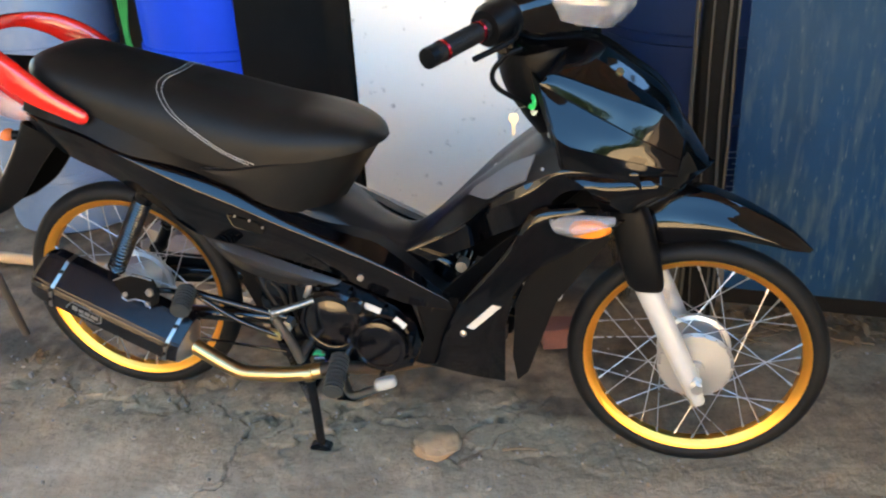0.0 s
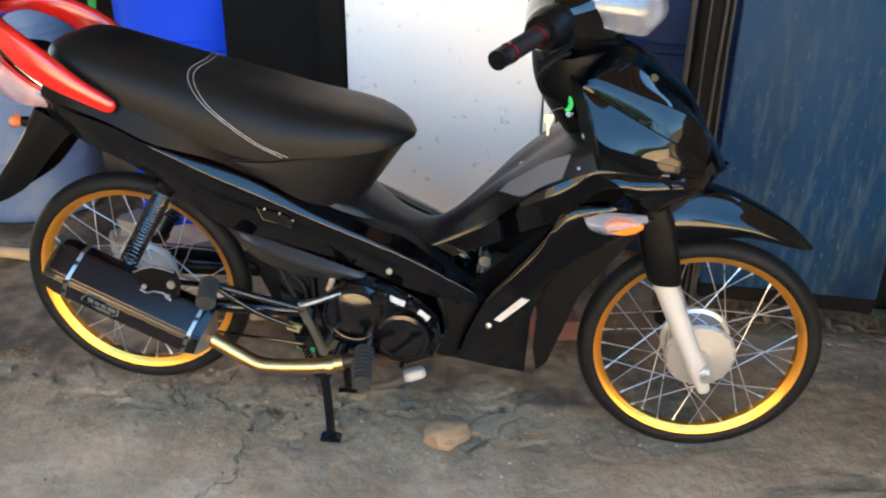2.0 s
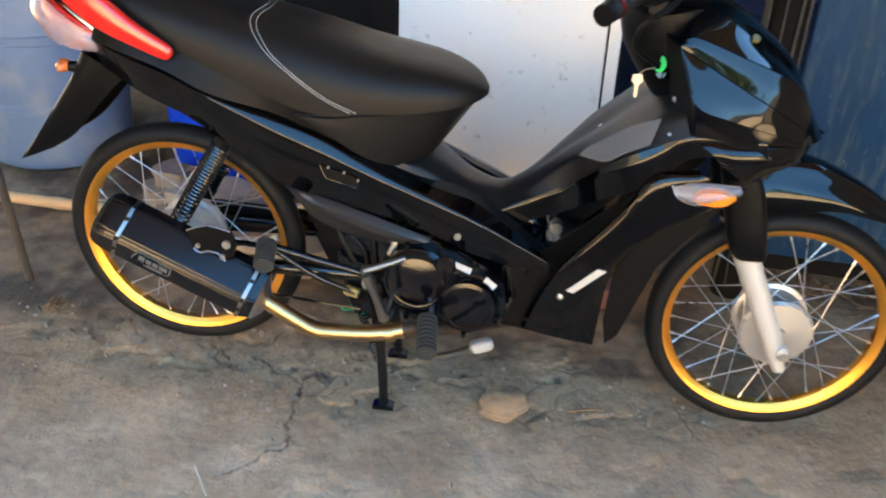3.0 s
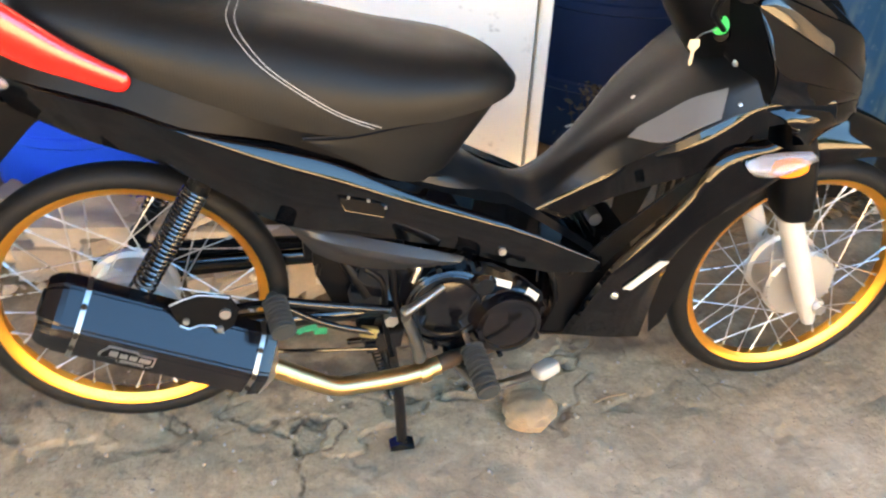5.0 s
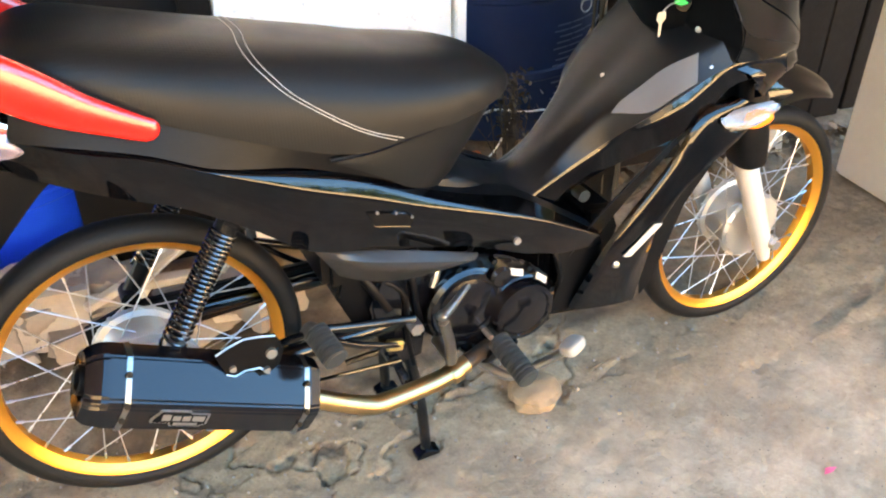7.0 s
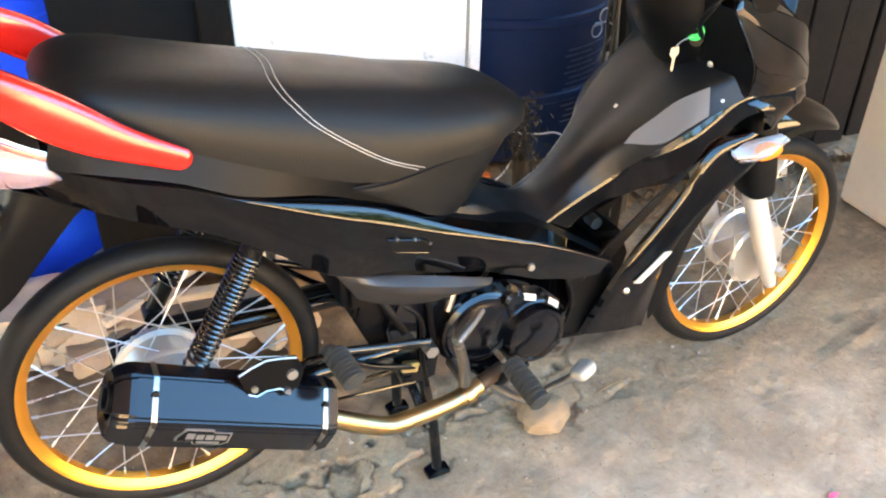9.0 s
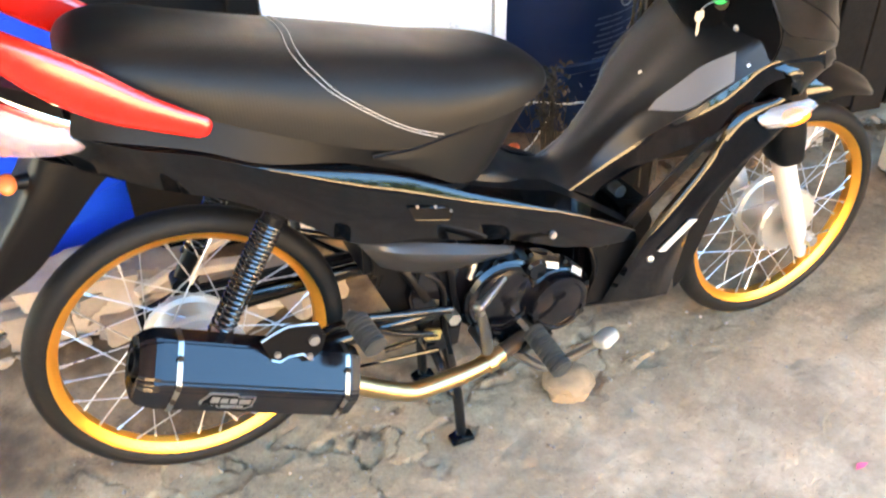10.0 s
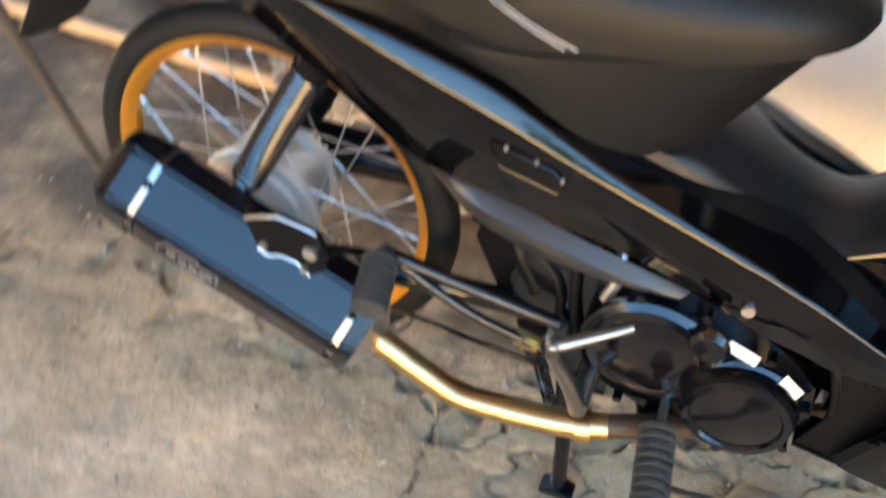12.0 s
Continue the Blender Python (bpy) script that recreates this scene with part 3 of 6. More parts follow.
# ---- seat ----
SEAT = [(-0.092, 0.045, 0.886, 0.868), (-0.078, 0.085, 0.900, 0.862), (-0.045, 0.110, 0.909, 0.852), (0.0, 0.122, 0.906, 0.832), (0.065, 0.129, 0.890, 0.797),
        (0.165, 0.134, 0.866, 0.749), (0.26, 0.136, 0.844, 0.710), (0.34, 0.136, 0.825, 0.694), (0.42, 0.133, 0.804, 0.701), (0.49, 0.125, 0.791, 0.707),
        (0.545, 0.110, 0.779, 0.712), (0.588, 0.088, 0.763, 0.716), (0.618, 0.060, 0.744, 0.719), (0.635, 0.02, 0.726, 0.720)]


def seat_rows():
    return catmull([(s[0], s[1], s[2]) for s in SEAT], 60), catmull([(s[0], s[1], s[3]) for s in SEAT], 60)


def seat_point(top, bot, i, a):
    """On the cushion: section i, angle a from the right edge over the top."""
    c, s = math.cos(a), math.sin(a)
    b = (top[i].y + bot[i].y) / 2
    y = -b * (abs(c) ** 0.62) * (1 if c > 0 else -1)
    base = bot[i].z + (0.35 * (1 - abs(c)) ** 2) * 0
    return Vector((top[i].x, y, base + (top[i].z - base) * (max(0.0, s) ** 0.72)))


st_top, st_bot = seat_rows()
bm = B()
strip(bm, [[seat_point(st_top, st_bot, i, math.pi * k / 26) for k in range(27)] for i in range(60)])
seat = part("seat", bm, VINYL, bike, "black vinyl seat with a dimpled side and twin white stitching")


def seat_at(u, a):
    i = min(range(60), key=lambda k: abs(st_top[k].x - u))
    i = max(0, min(58, i if st_top[i].x <= u else i - 1))
    f = (u - st_top[i].x) / max(1e-6, st_top[i + 1].x - st_top[i].x)
    return seat_point(st_top, st_bot, i, a).lerp(seat_point(st_top, st_bot, i + 1, a), f)


for off in (0.0, 0.011):
    line = catmull([(0.206, math.pi / 2, 0), (0.200, 1.30, 0), (0.202, 1.05, 0), (0.214, 0.8, 0), (0.245, 0.5, 0), (0.315, 0.22, 0), (0.393, 0.02, 0)], 46)
    pts = [seat_at(q.x + off, q.y) for q in line]
    pts = [q + Vector((0, -0.0006 if k < 45 else 0, 0.0008)) for k, q in enumerate(pts)]
    both = pts[::-1] + [Vector((q.x, -q.y, q.z)) for q in pts[1:]]
    bm = B()
    tube(bm, both, 0.00065, 5)
    part("stitching", bm, THREAD, seat, "row of white stitches")

# the skirt under the seat's nose
top = [(0.29, -0.136, 0.697), (0.355, -0.135, 0.696), (0.42, -0.131, 0.704), (0.49, -0.122, 0.710), (0.55, -0.103, 0.715), (0.60, -0.066, 0.720), (0.627, -0.0, 0.722)]
low = [(0.30, -0.137, 0.688), (0.355, -0.136, 0.657), (0.408, -0.130, 0.621), (0.443, -0.119, 0.604), (0.475, -0.103, 0.595), (0.515, -0.060, 0.586), (0.530, 0.0, 0.583)]
bm = B()
for side in (top, low), tuple(flip([top, low])):
    mid = [tuple((a[i] + b[i]) / 2 * (1.01 if i == 1 else 1) for i in range(3)) for a, b in zip(*side)]
    skin(bm, [side[0], mid, side[1]], 24, 8, 0.003)
part("seat_skirt", bm, VINYL, bike, "black vinyl front skirt of the seat")
bm = B()
for side in (1, -1):
    tube(bm, [(u, v * 1.012 * side, w - 0.003) for u, v, w in top], 0.0022, 6, 30)
part("seat_piping", bm, SATIN, seat, "dark piping between cushion and skirt")

# ---- body side covers ----
CREASE = [(-0.16, -0.065, 0.81), (-0.04, -0.136, 0.785), (0.05, -0.146, 0.757), (0.135, -0.147, 0.716), (0.25, -0.148, 0.664), (0.338, -0.147, 0.628), (0.45, -0.146, 0.580), (0.58, -0.144, 0.528), (0.62, -0.143, 0.511), (0.67, -0.142, 0.488), (0.775, -0.14, 0.432)]
RISE = (0.001, 0.001, 0.001, 0.003, 0.018, 0.022, 0.012, 0.007, 0.005, 0.004, 0.002)
TUCK = ((0.018, 0.006),) * 4 + ((0.020, 0.009),) * 3 + ((0.036, 0.013), (0.046, 0.016), (0.036, 0.012), (0.010, 0.003))
FLANK = [(u - 0.1 * d, v + 0.47 * d, w + d) for (u, v, w), d in zip(CREASE, RISE)]
TOPLINE = [(u, v + a, w + b) for (u, v, w), (a, b) in zip(FLANK, TUCK)]
COVER = [
    [(-0.145, -0.06, 0.77), (-0.02, -0.130, 0.745), (0.07, -0.138, 0.715), (0.155, -0.141, 0.665), (0.25, -0.142, 0.605), (0.345, -0.142, 0.575), (0.48, -0.142, 0.530), (0.60, -0.141, 0.475), (0.64, -0.140, 0.463), (0.68, -0.139, 0.450), (0.78, -0.137, 0.422)],
    [(-0.13, -0.055, 0.745), (-0.01, -0.118, 0.708), (0.084, -0.126, 0.668), (0.173, -0.13, 0.61), (0.25, -0.13, 0.552), (0.345, -0.13, 0.525), (0.51, -0.131, 0.484), (0.62, -0.133, 0.438), (0.66, -0.1335, 0.427), (0.70, -0.134, 0.415), (0.785, -0.134, 0.408)],
]


def between(a, b, f):
    return [tuple(p[k] + f * (q[k] - p[k]) for k in range(3)) for p, q in zip(a, b)]


SHOULDER = [TOPLINE, between(FLANK, TOPLINE, 0.5), between(FLANK, TOPLINE, 0.1), between(CREASE, FLANK, 0.9), between(CREASE, FLANK, 0.15), between(CREASE, COVER[0], 0.04), between(CREASE, COVER[0], 0.5), *COVER]
LEDGE = [TOPLINE, [(u, v + 0.035, w + 0.004) for u, v, w in TOPLINE]]
for s in (1, -1):
    bm = B()
    skin(bm, SHOULDER if s > 0 else flip(SHOULDER), 60, 44, 0.004)
    lower_face = part("side_cover", bm, GLOSS, bike, "gloss black side cover with a rounded shoulder crease")
    bm = B()
    skin(bm, LEDGE if s > 0 else flip(LEDGE), 24, 3, 0.003)
    part("ledge", bm, SATIN, lower_face, "black plastic ledge under the seat")
for s in (1, -1):
    slot = [(0.336, 0.602), (0.398, 0.586), (0.412, 0.574), (0.405, 0.561), (0.347, 0.577)]
    bm = B()
    prism(bm, slot, -0.1465 * s, -0.1440 * s, 0.0006)
    slit = part("cover_slot", bm, SATIN, bike, "shallow slot in the side cover")
    bm = B()
    tube(bm, [(u, -0.1470 * s, w) for u, w in slot + slot[:1]], 0.0011, 6)
    part("slot_rim", bm, GLOSS, slit)
    for u, w in ((0.352, 0.599), (0.382, 0.591), (0.408, 0.577)):
        bm = B()
        tube(bm, [(u, -0.1450 * s, w), (u, -0.1485 * s, w)], 0.0022, 8)
        part("slot_screw", bm, STEEL, slit)
for s in (1, -1):
    bm = B()
    rise = [(-0.075, -0.095, 0.868), (-0.02, -0.112, 0.846), (0.05, -0.120, 0.812), (0.14, -0.126, 0.768), (0.25, -0.128, 0.720), (0.33, -0.128, 0.702), (0.40, -0.122, 0.690)]
    foot = [(-0.10, -0.104, 0.797), (-0.04, -0.131, 0.789), (0.05, -0.1405, 0.762), (0.135, -0.1405, 0.722), (0.25, -0.128, 0.690), (0.338, -0.124, 0.650), (0.40, -0.120, 0.610)]
    rows = [rise, between(rise, foot, 0.5), foot]
    skin(bm, rows if s > 0 else flip(rows), 30, 8, 0.004)
    part("upper_side_panel", bm, SATIN, bike, "black plastic panel between seat and side cover")
# the box under the seat between the covers
bm = B()
ring = lambda u, b, lo, hi: [(u, -b, lo), (u, b, lo), (u, b, hi), (u, -b, hi)]
strip(bm, [ring(-0.12, 0.05, 0.76, 0.84), ring(0.0, 0.08, 0.73, 0.83), ring(0.2, 0.095, 0.62, 0.74), ring(0.35, 0.095, 0.545, 0.68), ring(0.55, 0.075, 0.48, 0.53), ring(0.72, 0.06, 0.43, 0.47)])
part("under_seat_box", bm, SATIN, bike, "black plastic under-seat box")

# ---- step-through tunnel and inner leg shield ----
MID = [(0.455, 0, 0.626), (0.52, 0, 0.600), (0.57, 0, 0.566), (0.62, 0, 0.537), (0.675, 0, 0.530), (0.713, 0, 0.547), (0.752, 0, 0.577), (0.80, 0, 0.620), (0.853, 0, 0.662), (0.912, 0, 0.712), (0.965, 0, 0.755), (0.985, 0, 0.775)]
EDGE = [(0.450, -0.100, 0.602), (0.515, -0.085, 0.588), (0.565, -0.070, 0.556), (0.615, -0.055, 0.528), (0.672, -0.046, 0.512), (0.712, -0.046, 0.532), (0.752, -0.048, 0.569), (0.80, -0.062, 0.617), (0.850, -0.083, 0.662), (0.905, -0.100, 0.704), (0.955, -0.118, 0.738), (0.985, -0.13, 0.752)]
OUTER = [(0.445, -0.108, 0.580), (0.51, -0.100, 0.560), (0.56, -0.088, 0.535), (0.61, -0.075, 0.512), (0.668, -0.066, 0.500), (0.712, -0.064, 0.520), (0.760, -0.067, 0.546), (0.81, -0.080, 0.580), (0.855, -0.122, 0.632), (0.905, -0.144, 0.671), (0.955, -0.148, 0.697), (1.00, -0.157, 0.719)]


bm = B()
CROWN = [tuple((a[k] + b[k]) / 2 + (0.004 if k == 2 else 0) for k in range(3)) for a, b in zip(MID, EDGE)]
ROLL = [(e[0] + 0.1 * (o[0] - e[0]), e[1] + 0.25 * (o[1] - e[1]), e[2] + 0.12 * (o[2] - e[2])) for e, o in zip(EDGE, OUTER)]
half = [OUTER, ROLL, EDGE, CROWN]
skin(bm, half + [MID] + flip(half[::-1]), 48, 36, 0.004)
part("inner_leg_shield", bm, GREYPL, bike, "dark grey textured step-through cover")
bm = B()
quad = [[(0.818, -0.078, 0.632), (0.862, -0.123, 0.642), (0.895, -0.139, 0.668), (0.935, -0.146, 0.690)], [(0.834, -0.078, 0.650), (0.868, -0.088, 0.676), (0.905, -0.098, 0.704), (0.950, -0.122, 0.731)]]
skin(bm, [[(u - 0.003, v - 0.003, w + 0.004) for u, v, w in c] for c in quad], 14, 4, 0.003)
part("inlay", bm, material("grey_inlay", (0.10, 0.10, 0.10), 0.45, vary=0.1, bump=0.1, bump_scale=500), bike, "lighter grey inlay panel")

# ---- leg shields ----
for s in (-1, 1):
    edge = OUTER[4:] + [(1.126, -0.147, 0.714)]
    size = (0.25, 0.3, 0.4, 0.55, 0.8, 1.0, 0.7, 0.2, 0.15)
    fold = [(u + 0.002, v - 0.007 * k, w - 0.015 * k) for (u, v, w), k in zip(edge, size)]
    low_edge = [(u + 0.010, v - 0.001, w - 0.030 - 0.020 * min(1.0, k)) for (u, v, w), k in zip(fold, size)]
    band = [edge, between(edge, fold, 0.15), between(edge, fold, 0.85), between(fold, low_edge, 0.06), between(fold, low_edge, 0.5), low_edge]
    leg = [
        [(1.02, -0.150, 0.655), (0.947, -0.158, 0.640), (0.890, -0.156, 0.553), (0.820, -0.150, 0.465), (0.785, -0.146, 0.410), (0.755, -0.135, 0.340), (0.735, -0.120, 0.272)],
        [(1.06, -0.170, 0.640), (0.985, -0.172, 0.600), (0.905, -0.168, 0.520), (0.845, -0.164, 0.445), (0.815, -0.158, 0.395), (0.795, -0.148, 0.330), (0.785, -0.132, 0.262)],
        [(1.09, -0.168, 0.630), (1.03, -0.172, 0.580), (0.935, -0.170, 0.510), (0.878, -0.166, 0.430), (0.855, -0.160, 0.375), (0.845, -0.150, 0.320), (0.840, -0.135, 0.255)],
        [(1.11, -0.155, 0.625), (1.06, -0.158, 0.588), (0.962, -0.156, 0.535), (0.915, -0.154, 0.465), (0.892, -0.150, 0.400), (0.888, -0.142, 0.345), (0.884, -0.128, 0.248)],
    ]
    # a narrow rolled edge, then an upright face
    roll = [tuple(p[k] + 0.22 * (q[k] - p[k]) if k != 1 else min(p[1], q[1]) + 0.002 for k in range(3)) for p, q in zip(leg[0], leg[1])]
    leg.insert(1, roll)
    fix = lambda cs: [[(u, v * -s, w) for u, v, w in c] for c in cs]
    bm = B()
    skin(bm, fix(band), 36, 16, 0.004)
    part("upper_leg_panel", bm, GLOSS, bike, "gloss black upper fairing band")
    bm = B()
    skin(bm, fix(leg), 36, 14, 0.004)
    part("leg_shield", bm, GLOSS, bike, "gloss black leg shield")
    bm = B()
    inner = [[(1.02, -0.145, 0.642), (0.93, -0.14, 0.60), (0.84, -0.13, 0.52), (0.76, -0.125, 0.44), (0.72, -0.11, 0.36)],
             [(1.06, -0.09, 0.62), (0.98, -0.085, 0.55), (0.90, -0.08, 0.47), (0.83, -0.08, 0.40), (0.78, -0.08, 0.34)]]
    skin(bm, fix(inner), 16, 4, 0.004)
    part("leg_inner", bm, SATIN, bike, "black inner side of the leg shield")
    bm = B()
    prism(bm, [(0.696, 0.272), (0.716, 0.33), (0.700, 0.385), (0.715, 0.425), (0.79, 0.425), (0.802, 0.36), (0.79, 0.262), (0.74, 0.264)], -0.113 * -s - 0.002, -0.113 * -s + 0.002, 0.001)
    part("belly_panel", bm, SATIN, bike, "black lower panel behind the leg shield")
    bm = B()
    pan = [[(0.694, -0.115, 0.269), (0.78, -0.124, 0.262), (0.884, -0.127, 0.247)], [(0.70, -0.06, 0.262), (0.78, -0.06, 0.256), (0.87, -0.06, 0.248)]]
    skin(bm, fix(pan), 12, 4, 0.003)
    part("belly_pan", bm, SATIN, bike, "black flat edge under the leg shield")
    bm = B()
    prism(bm, [(0.908, 0.243), (0.898, 0.30), (0.905, 0.42), (0.935, 0.50), (0.99, 0.57), (1.06, 0.61), (1.085, 0.57), (1.035, 0.50), (0.985, 0.43), (0.955, 0.34), (0.930, 0.265)], -0.115 * -s - 0.002, -0.115 * -s + 0.002, 0.001)
    part("leg_fin", bm, SATIN, bike, "black lower fin of the leg shield")

# ---- front cowl ----
RIDGE = [(0.99, 0.0, 0.918), (1.05, 0.0, 0.912), (1.118, 0.0, 0.868), (1.168, 0.0, 0.828), (1.200, 0.0, 0.780)]
CREST = [(0.985, -0.070, 0.908), (1.040, -0.077, 0.902), (1.10, -0.077, 0.862), (1.156, -0.076, 0.822), (1.202, -0.070, 0.768)]
FOLD_A = [(0.958, -0.138, 0.871), (0.979, -0.131, 0.883), (1.070, -0.121, 0.850), (1.163, -0.106, 0.810), (1.204, -0.088, 0.757)]
FOLD_B = [(0.956, -0.141, 0.868), (1.020, -0.139, 0.832), (1.080, -0.137, 0.798), (1.130, -0.134, 0.770), (1.200, -0.103, 0.724)]
HEM = [(0.960, -0.147, 0.856), (0.989, -0.178, 0.782), (1.060, -0.164, 0.752), (1.157, -0.132, 0.719), (1.198, -0.109, 0.702)]
bm = B()
side = [(u, -0.036, w + 0.004) for u, v, w in RIDGE]
skin(bm, [CREST, side, RIDGE, flip([side])[0], flip([CREST])[0]], 22, 20, 0.003)
cowl = part("front_cowl", bm, GLOSS, bike, "gloss black folded front cowl")
for s in (1, -1):
    for a, b in ((CREST, FOLD_A), (FOLD_A, FOLD_B), (FOLD_B, HEM)):
        bm = B()
        c, d = catmull(a, 16), catmull(b, 16)
        low, high = [p.lerp(q, 0.025) for p, q in zip(c, d)], [p.lerp(q, 0.975) for p, q in zip(c, d)]
        mid = [p.lerp(q, 0.5) + Vector((0, -0.0012, 0.0006)) for p, q in zip(low, high)]
        rows = [low, mid, high]
        skin(bm, rows if s > 0 else flip(rows), 24, 8, 0.003)
        part("cowl_facet", bm, GLOSS, cowl)
    bm = B()
    rows = [[(u, v + 0.006, w - 0.002) for u, v, w in c] for c in (FOLD_A, FOLD_B, HEM)]
    skin(bm, rows if s > 0 else flip(rows), 24, 12, 0.002)
    part("cowl_shell", bm, SATIN, cowl, "black shell behind the cowl facets")
    bm = B()
    rows = [HEM[1:], [(0.996, -0.172, 0.752), (1.06, -0.162, 0.730), (1.13, -0.144, 0.712), (1.197, -0.110, 0.698)], [(1.00, -0.160, 0.720), (1.06, -0.158, 0.714), (1.12, -0.147, 0.708), (1.197, -0.108, 0.694)]]
    skin(bm, rows if s > 0 else flip(rows), 16, 6, 0.003)
    part("cowl_hem", bm, GLOSS, cowl)
bm = B()
nose = [[(1.204, -0.086, 0.756), (1.203, -0.098, 0.730), (1.197, -0.110, 0.698)], [(1.200, -0.05, 0.772), (1.220, -0.058, 0.738), (1.234, -0.066, 0.691)], [(1.198, 0.0, 0.776), (1.228, 0.0, 0.738), (1.262, 0.0, 0.682)]]
skin(bm, nose + flip(nose[:2])[::-1], 16, 22, 0.003)
part("cowl_nose", bm, GLOSS, cowl)
bm = B()
tube(bm, [(1.087, -0.072, 0.868), (1.090, -0.076, 0.876)], 0.007, 12)
part("cowl_bolt", bm, BRASS, cowl, "small brass cowl bolt")
bm = B()
lower = [
    [(1.00, -0.157, 0.710), (1.04, -0.150, 0.716), (1.13, -0.128, 0.712), (1.21, -0.090, 0.700), (1.268, 0.0, 0.687)],
    [(1.04, -0.167, 0.690), (1.07, -0.166, 0.688), (1.14, -0.147, 0.682), (1.20, -0.108, 0.668), (1.235, 0.0, 0.655)],
    [(1.07, -0.150, 0.640), (1.09, -0.150, 0.640), (1.12, -0.130, 0.630), (1.14, -0.09, 0.62), (1.15, 0.0, 0.61)],
]
for c in (lower, flip(lower)):
    skin(bm, c, 20, 8, 0.004)
part("nose_panel", bm, GLOSS, bike, "gloss black panel under the cowl")
bm = B()
deck = [[(0.958, -0.140, 0.869), (0.978, -0.166, 0.815), (0.990, -0.175, 0.778), (1.000, -0.166, 0.745), (0.999, -0.157, 0.718)],
        [(0.93, -0.06, 0.88), (0.95, -0.068, 0.815), (0.965, -0.075, 0.775), (0.975, -0.10, 0.752), (0.978, -0.115, 0.738)],
        [(0.92, 0.0, 0.88), (0.935, 0.0, 0.82), (0.95, 0.0, 0.79), (0.965, 0.0, 0.775), (0.972, 0.0, 0.765)]]
skin(bm, deck + flip(deck[:2])[::-1], 14, 20, 0.004)
part("key_panel", bm, SATIN, bike, "black plastic panel round the ignition lock")

# ---- handlebar ----
bm = B()
rings = []
for v, u, w, a, b in ((-0.20, 0.878, 0.972, 0.012, 0.014), (-0.185, 0.882, 0.974, 0.034, 0.034), (-0.15, 0.893, 0.976, 0.042, 0.040), (-0.10, 0.918, 0.972, 0.070, 0.062), (-0.05, 0.938, 0.968, 0.092, 0.082), (0.0, 0.945, 0.966, 0.100, 0.090),
                      (0.05, 0.938, 0.968, 0.092, 0.082), (0.10, 0.918, 0.972, 0.070, 0.062), (0.15, 0.893, 0.976, 0.042, 0.040), (0.185, 0.882, 0.974, 0.034, 0.034), (0.20, 0.878, 0.972, 0.012, 0.014)):
    rings.append([(u + a * math.cos(t), v, w + b * math.sin(t)) for t in (2 * math.pi * k / 28 for k in range(28))])
rows = [catmull([r[k] for r in rings], 33) for k in range(28)]
strip(bm, [[rows[k][i] for k in range(28)] for i in range(33)])
part("handlebar_cover", bm, GLOSS, bike, "gloss black handlebar cover")
bm = B()
rings = []
for u0, u1, b, w in ((0.935, 1.04, 0.055, 0.745), (0.905, 1.03, 0.075, 0.785), (0.872, 1.02, 0.085, 0.84), (0.862, 1.02, 0.09, 0.90), (0.87, 1.01, 0.085, 0.94)):
    c, a = (u0 + u1) / 2, (u1 - u0) / 2
    rings.append([(c + a * math.cos(t), b * math.sin(t), w) for t in (2 * math.pi * k / 24 for k in range(24))])
rows = [catmull([r[k] for r in rings], 16) for k in range(24)]
strip(bm, [[rows[k][i] for k in range(24)] for i in range(16)])
part("steering_cover", bm, SATIN, bike, "black plastic steering column cover")
bm = B()
light = [[(0.93, -0.105, 0.985), (1.00, -0.098, 0.963), (1.06, -0.072, 0.948), (1.085, 0.0, 0.944)],
         [(0.93, -0.112, 1.012), (1.02, -0.102, 0.996), (1.088, -0.072, 0.986), (1.112, 0.0, 0.980)],
         [(0.93, -0.100, 1.045), (1.02, -0.090, 1.040), (1.072, -0.062, 1.035), (1.092, 0.0, 1.030)]]
for c in (light, flip(light)):
    skin(bm, c, 20, 12, 0.003)
lens = part("headlight", bm, LENS, bike, "clear headlight lens")
bm = B()
for c in (light, flip(light)):
    skin(bm, [[(u - 0.03, v * 0.86, w) for u, v, w in q] for q in c], 14, 10, 0.002)
part("reflector", bm, material("grey_reflector", (0.07, 0.07, 0.075), 0.15, metal=0.8), lens, "chrome reflector bowl")
